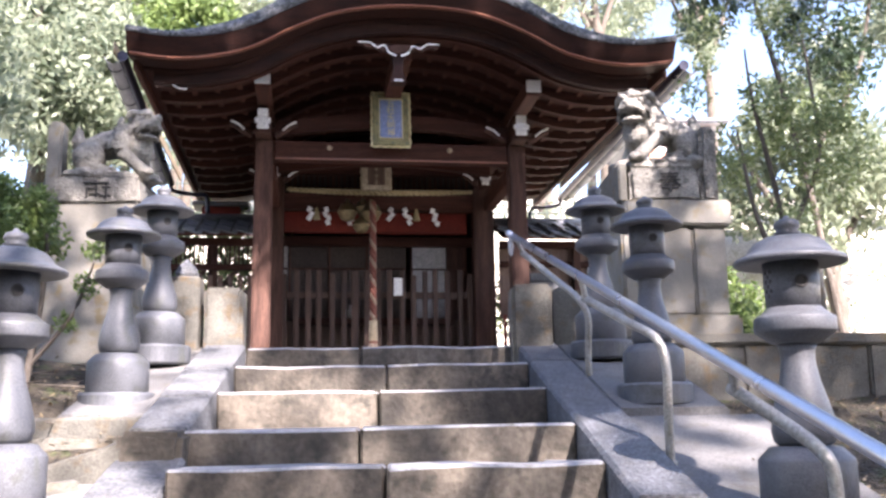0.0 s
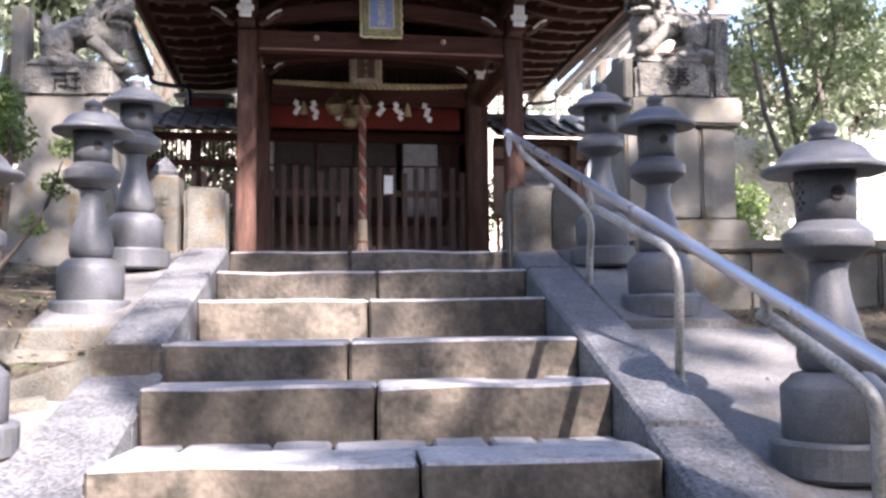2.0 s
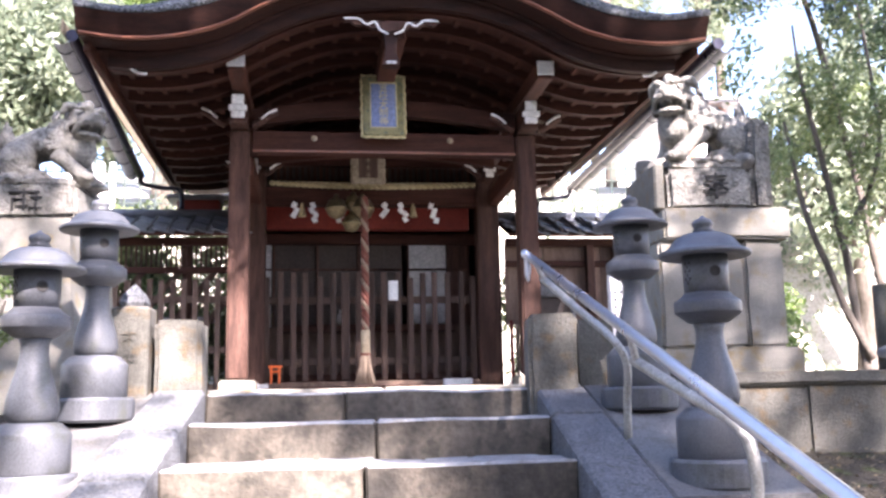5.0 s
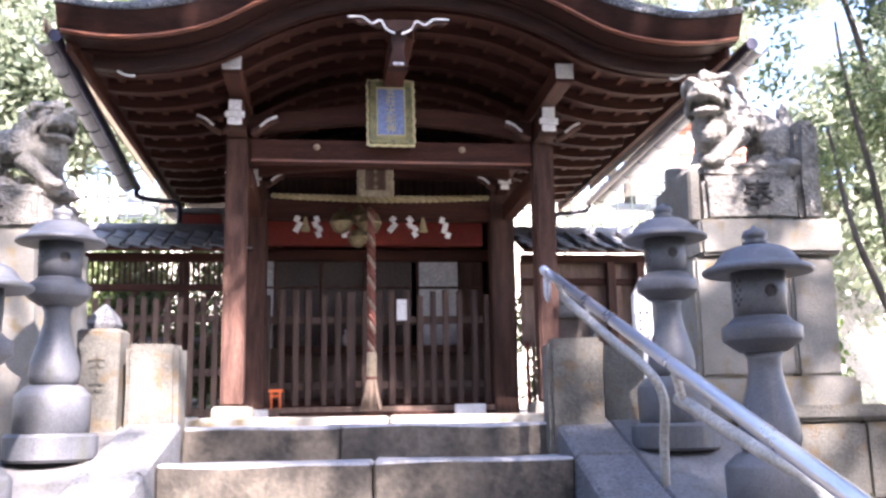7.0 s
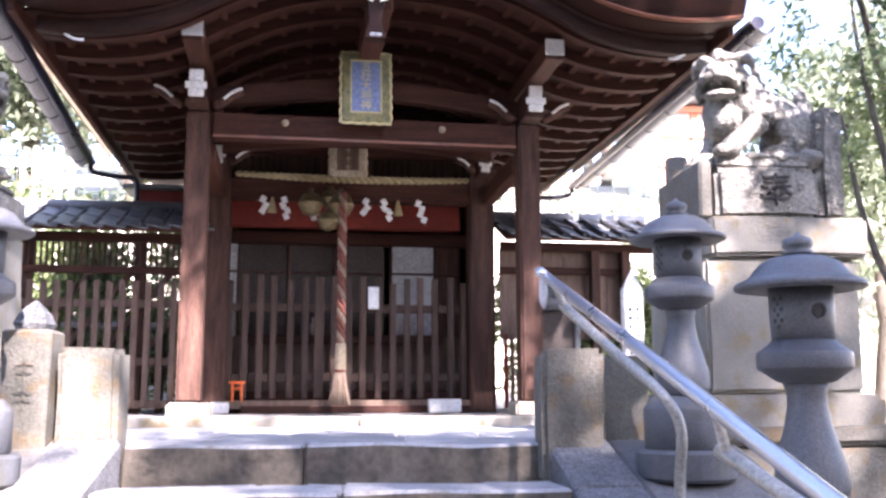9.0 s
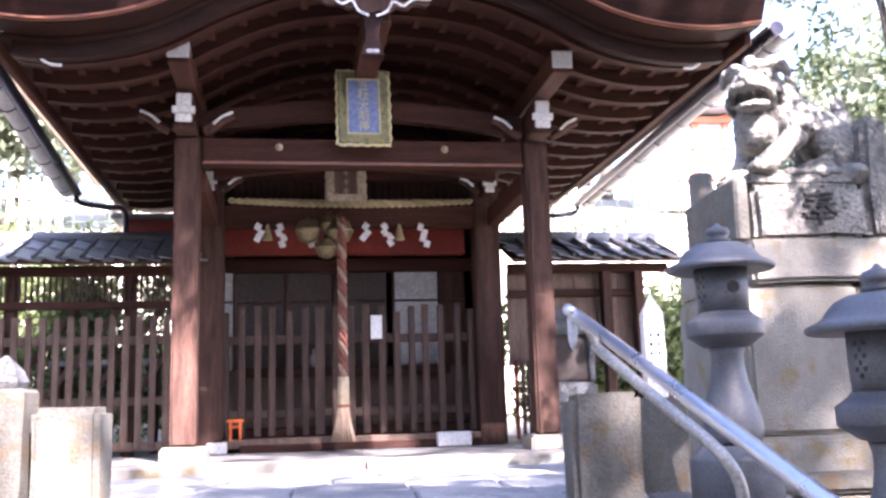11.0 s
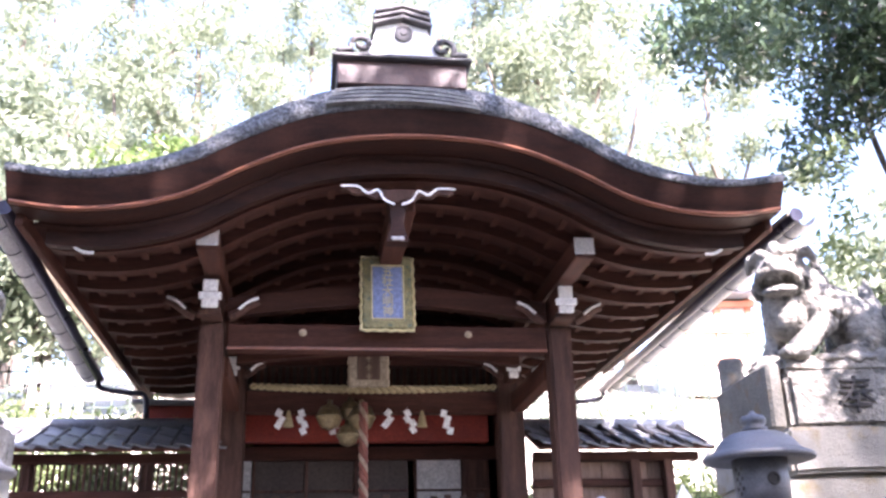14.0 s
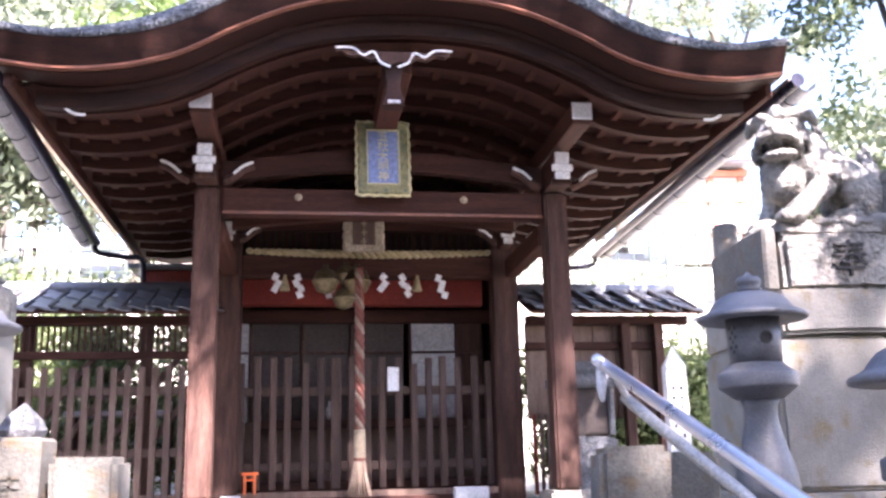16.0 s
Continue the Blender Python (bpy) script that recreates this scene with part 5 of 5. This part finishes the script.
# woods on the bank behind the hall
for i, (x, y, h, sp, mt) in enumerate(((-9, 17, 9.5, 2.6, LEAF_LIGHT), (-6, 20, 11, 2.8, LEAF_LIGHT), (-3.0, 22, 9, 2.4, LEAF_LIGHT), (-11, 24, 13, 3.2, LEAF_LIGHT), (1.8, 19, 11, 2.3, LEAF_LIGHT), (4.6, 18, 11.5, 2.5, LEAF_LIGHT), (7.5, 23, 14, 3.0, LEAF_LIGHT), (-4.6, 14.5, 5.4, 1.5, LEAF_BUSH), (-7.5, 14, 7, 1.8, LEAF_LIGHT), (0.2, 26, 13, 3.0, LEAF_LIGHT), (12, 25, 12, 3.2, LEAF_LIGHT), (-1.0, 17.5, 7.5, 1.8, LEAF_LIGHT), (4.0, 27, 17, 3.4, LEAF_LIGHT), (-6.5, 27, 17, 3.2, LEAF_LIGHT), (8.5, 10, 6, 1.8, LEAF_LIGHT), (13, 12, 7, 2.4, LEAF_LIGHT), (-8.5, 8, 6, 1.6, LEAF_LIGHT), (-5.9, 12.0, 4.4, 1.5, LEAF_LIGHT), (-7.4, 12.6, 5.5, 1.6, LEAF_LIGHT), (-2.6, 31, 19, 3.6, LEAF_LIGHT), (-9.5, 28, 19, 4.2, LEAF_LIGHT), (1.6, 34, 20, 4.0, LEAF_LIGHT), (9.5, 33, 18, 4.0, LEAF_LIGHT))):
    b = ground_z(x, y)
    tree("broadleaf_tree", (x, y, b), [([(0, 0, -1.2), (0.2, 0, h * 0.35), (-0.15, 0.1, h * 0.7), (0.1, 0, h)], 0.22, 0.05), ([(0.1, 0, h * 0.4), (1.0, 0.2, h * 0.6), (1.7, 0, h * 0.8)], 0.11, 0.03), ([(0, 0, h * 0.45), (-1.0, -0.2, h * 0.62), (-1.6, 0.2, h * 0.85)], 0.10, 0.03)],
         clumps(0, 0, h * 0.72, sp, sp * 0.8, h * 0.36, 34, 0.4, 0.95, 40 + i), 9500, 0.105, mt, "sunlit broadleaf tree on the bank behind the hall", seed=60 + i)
# evergreens beside the path on the right
tree("evergreen_tree", (4.1, 1.6, -0.1), [([(0.1, 0, -0.3), (0.0, 0.1, 1.2), (-0.25, 0, 2.4), (-0.3, 0.1, 3.3)], 0.045, 0.010), ([(0.0, 0.1, 1.3), (0.35, 0, 2.2), (0.3, 0.1, 3.6)], 0.032, 0.010), ([(0.1, 0, 0.3), (-0.3, 0, 1.3), (-0.45, 0.1, 2.4)], 0.04, 0.012)],
     clumps(0.0, 0, 2.7, 1.05, 0.9, 1.5, 34, 0.12, 0.30, 71), 5200, 0.032, LEAF_MID, "slender broadleaf evergreen with twisting stems", seed=71)
tree("evergreen_tree", (5.4, 3.2, -0.1), [([(0, 0, -0.3), (-0.3, 0.1, 2.4), (-0.8, 0, 4.6), (-1.0, 0.1, 6.4)], 0.045, 0.02), ([(-0.3, 0, 2.5), (0.4, 0, 3.6), (0.8, 0.1, 5.0)], 0.04, 0.015)],
     clumps(-0.8, -0.4, 5.4, 2.0, 1.6, 1.7, 44, 0.3, 0.6, 72) + clumps(-0.1, -0.6, 3.9, 0.9, 0.9, 0.6, 10, 0.2, 0.4, 76), 26000, 0.045, LEAF, "dark glossy evergreen tree overhanging the path", seed=72)
tree("evergreen_tree", (4.5, -1.4, -0.4), [([(0, 0, -0.3), (0.1, 0.1, 1.6), (-0.2, 0, 3.4), (-0.5, 0.1, 4.8)], 0.03, 0.012)],
     clumps(-0.5, 0.3, 4.3, 1.3, 1.2, 1.0, 30, 0.2, 0.42, 73), 12000, 0.04, LEAF, "dark glossy evergreen tree overhanging the path", seed=73)
for i, (x, y, r) in enumerate(((3.9, 3.4, 0.6), (4.8, 5.5, 0.9), (3.3, 8.5, 0.9), (-4.0, 9.3, 1.1), (-2.4, 9.2, 1.0), (-5.6, 8.8, 1.1), (-4.6, 3.0, 0.9))):
    tree("evergreen_bush", (x, y, max(0, ground_z(x, y))), [([(0, 0, -0.2), (0.05, 0, r * 0.5), (0.1, 0, r)], 0.03, 0.01), ([(0, 0, 0), (-0.2, 0.1, r * 0.6), (-0.3, 0, r)], 0.025, 0.008)],
         clumps(0, 0, r * 0.9, r * 0.8, r * 0.6, r * 0.8, 14, 0.15, 0.35, 90 + i), 1800, 0.05, LEAF_BUSH, "sunlit leafy evergreen bush", "bush", seed=90 + i)
# undergrowth on the bank
g = np.random.default_rng(5)
spots = [(-12 + 24 * g.random(), 10 + 4.5 * g.random(), 0, 0.3 + 0.35 * g.random()) for _ in range(150)]
spots = [(x, y, ground_z(x, y) + 0.15, r) for x, y, _, r in spots]
me = leaf_cloud(spots, 12000, 0.075, g)
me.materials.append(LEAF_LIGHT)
tagged(new("bank_undergrowth", me), "sunlit green undergrowth on the bank", "undergrowth", kind="stuff")
for nm, x0, x1, high in (("left", -5.6, -1.7, 2.6), ("right", 2.2, 4.6, 1.5)):
    spots = [(x0 + (x1 - x0) * g.random(), 7.6 + 1.2 * g.random(), 0.3 + high * g.random(), 0.22 + 0.3 * g.random()) for _ in range(150)]
    tree("evergreen_hedge", (0, 0, 0), [([((x0 + x1) / 2, 8.2, -0.2), ((x0 + x1) / 2 + 0.1, 8.2, 1.0), ((x0 + x1) / 2, 8.2, 1.8)], 0.04, 0.012)], spots, 24000, 0.055, LEAF_MID, "sunlit leafy hedge behind the corridor", "hedge", seed=33 + len(nm))
# shrub in front of the left pedestal
tree("clipped_shrub", (-2.35, -1.0, -0.2), [([(0, 0, -0.2), (0.08, 0, 0.4), (0.1, 0, 0.9)], 0.03, 0.012), ([(0.02, 0, 0), (0.3, 0, 0.35), (0.42, 0, 0.7)], 0.02, 0.006), ([(0, 0, 0.1), (-0.25, 0, 0.5), (-0.3, 0, 0.9)], 0.02, 0.008)],
     clumps(-0.16, 0, 1.02, 0.36, 0.30, 0.26, 22, 0.10, 0.18, 81) + [(0.38, 0, 0.55, 0.10), (0.42, 0, 0.8, 0.09), (0.25, 0, 0.3, 0.08)], 8000, 0.022, LEAF_BUSH, "fine-leaved green shrub before the pedestal", "shrub", seed=81)
tree("broadleaf_tree", (-5.2, 3.6, 0), [([(0, 0, -0.3), (0.1, 0, 2.0), (-0.1, 0, 4.2)], 0.12, 0.04)], clumps(0, 0, 3.6, 1.2, 1.0, 1.3, 22, 0.25, 0.5, 83), 3600, 0.07, LEAF_LIGHT, "pale sunlit tree beside the corridor", seed=83)
# tall unseen trees beside and behind the walker, whose crowns dapple the stairs
def canopy(x0, x1, y0, y1, z0, z1, n, seed, base):
    g = np.random.default_rng(seed)
    return [(x0 + (x1 - x0) * g.random() - base[0], y0 + (y1 - y0) * g.random() - base[1], z0 + (z1 - z0) * g.random() - base[2], 0.5 + 0.8 * g.random()) for _ in range(n)]


# ground picked to be sunlit, (x0, x1, y0, y1); the crowns are opened for it
SUN_SPOTS = ((-1.0, 1.9, 1.5, 3.4), (-1.75, -0.95, -3.0, -0.1), (-1.25, -0.5, -5.2, -3.7), (-2.7, -1.2, 3.6, 5.6), (-1.0, 0.3, -2.6, -0.9))


def thinned(c, base, margin=0.3):
    out, g = [], random.Random(17)
    for x, y, z, r in c:
        k = (z + base[2]) / SUN_DIR.z
        gx, gy = x + base[0] - k * SUN_DIR.x, y + base[1] - k * SUN_DIR.y
        if not any(a - margin < gx < b + margin and d - margin < gy < e + margin for a, b, d, e in SUN_SPOTS) or g.random() < 0.12:
            out.append((x, y, z, r * 0.72))
    return out


for i, (bx, by, h, reg, n) in enumerate(((1.5, -13.0, 14.0, (0.0, 5.4, -17, -8.5), 36), (9.5, -11.5, 14.0, (5.0, 10.5, -17, -8.5), 34), (2.5, -22.0, 14.5, (0.0, 5.4, -25.5, -16.5), 40), (8.5, -22.0, 14.5, (5.0, 10.5, -25.5, -16.5), 50))):
    c = ((reg[0] + reg[1]) / 2 - bx, (reg[2] + reg[3]) / 2 - by)
    tree("broadleaf_tree", (bx, by, -2.2), [([(0, 0, -0.3), (c[0] * 0.05, c[1] * 0.05, h * 0.45), (c[0] * 0.3, c[1] * 0.3, h * 0.85)], 0.28, 0.12), ([(c[0] * 0.3, c[1] * 0.3, h * 0.85), (c[0] * 0.7, c[1] * 0.7, h * 1.0), (c[0] * 1.2, c[1] * 1.2, h * 1.05)], 0.12, 0.03),
         ([(c[0] * 0.2, c[1] * 0.2, h * 0.7), (c[0] * 0.5 + 1.2, c[1] * 0.5, h * 0.95)], 0.08, 0.02), ([(c[0] * 0.2, c[1] * 0.2, h * 0.7), (c[0] * 0.6, c[1] * 0.6 + 1.5, h * 0.98)], 0.08, 0.02)],
         thinned(canopy(*reg, 10.4, 15.4, 3 * n, 110 + i, (bx, by, -2.2)), (bx, by, -2.2)), CANOPY[i], 0.14, LEAF, "tall broadleaf tree shading the stairs", seed=110 + i)
# unseen tree added so its leaf belt keeps the sun off the eaves
tree("broadleaf_tree", (9.4, -6.6, -2.0), [([(0, 0, -0.3), (-0.2, 0.1, 6.0), (-0.8, 0.4, 11.0)], 0.26, 0.14), ([(-0.8, 0.4, 11.0), (-3.2, 0.9, 12.4), (-7.4, 1.2, 12.9)], 0.13, 0.03), ([(-0.5, 0.3, 9.5), (-2.0, 0.6, 11.6), (-4.6, 1.4, 12.8)], 0.09, 0.03)],
     [(x, y, z, r * 0.62) for x, y, z, r in canopy(0.6, 7.9, -6.35, -4.75, 10.1, 11.5, 46, 121, (9.4, -6.6, -2.0))], 4200, 0.10, LEAF, "tall unseen broadleaf tree added to shade the eaves", seed=121)
# dense unseen wood behind the walker and to the sides, added to block low sky light
for i, (x, y, h) in enumerate(((-8.5, -12, 12), (-5.0, -15.5, 13), (-1.5, -19, 11), (-11, -6, 12), (-9.5, -18, 14), (-5.0, -21, 14), (3.0, -19, 7), (6.5, -17, 7), (10.5, -14, 8), (13, -9, 9), (0.5, -25, 9), (8, -25, 9), (-13, -1, 11))):
    tree("woodland_tree", (x, y, -2.2), [([(0, 0, -0.3), (0.2, 0.1, h * 0.5), (0, 0, h)], 0.22, 0.06)],
         clumps(0, 0, h * 0.55, 2.9, 2.2, h * 0.5, 36, 0.7, 1.4, 140 + i), 3600, 0.30, LEAF, "dense dark unseen woodland tree blocking low sky light", seed=140 + i)
# fallen leaves and low plants on the slopes
verts, faces = [], []
for _ in range(5200):
    s = 1 if rng.random() < 0.6 else -1
    x = s * (1.45 + 2.6 * rng.random() ** 1.3)
    y = -6.5 + 7 * rng.random()
    z = ground_z(x, y) + 0.02 + 0.03 * rng.random()
    a = rng.normal(size=3) * np.array((1, 1, 0.35))
    a /= np.linalg.norm(a)
    b = np.cross(a, (rng.normal() * 0.3, rng.normal() * 0.3, 1))
    q = 0.012 + 0.02 * rng.random()
    p = np.array((x, y, z))
    k = len(verts)
    verts += [tuple(p - a * q), tuple(p + b * q * 0.5), tuple(p + a * q), tuple(p - b * q * 0.5)]
    faces.append((k, k + 1, k + 2, k + 3))
me = bpy.data.meshes.new("leaf_litter")
me.from_pydata(verts, [], faces)
me.materials.append(LITTER)
tagged(new("leaf_litter", me), "dry fallen leaves scattered on the soil", "fallen leaves", kind="stuff")

for k in range(16):
    x, y = -1.75 - 1.0 * rng.random(), -2.6 + 2.2 * rng.random()
    z, a, ln = ground_z(x, y) + 0.03, 6.28 * rng.random(), 0.15 + 0.3 * rng.random()
    o = mesh_ob("fallen_twig", tube([(-ln, 0, 0), (0, 0.02, 0.015), (ln, -0.01, 0.03)], [0.009, 0.007, 0.003], 6), TRUNK, True)
    o.matrix_world = pose(x, y, z, 0, 0, math.degrees(a))
    tagged(o, "dry brown twig lying on the soil", "twig", "fallen twigs")
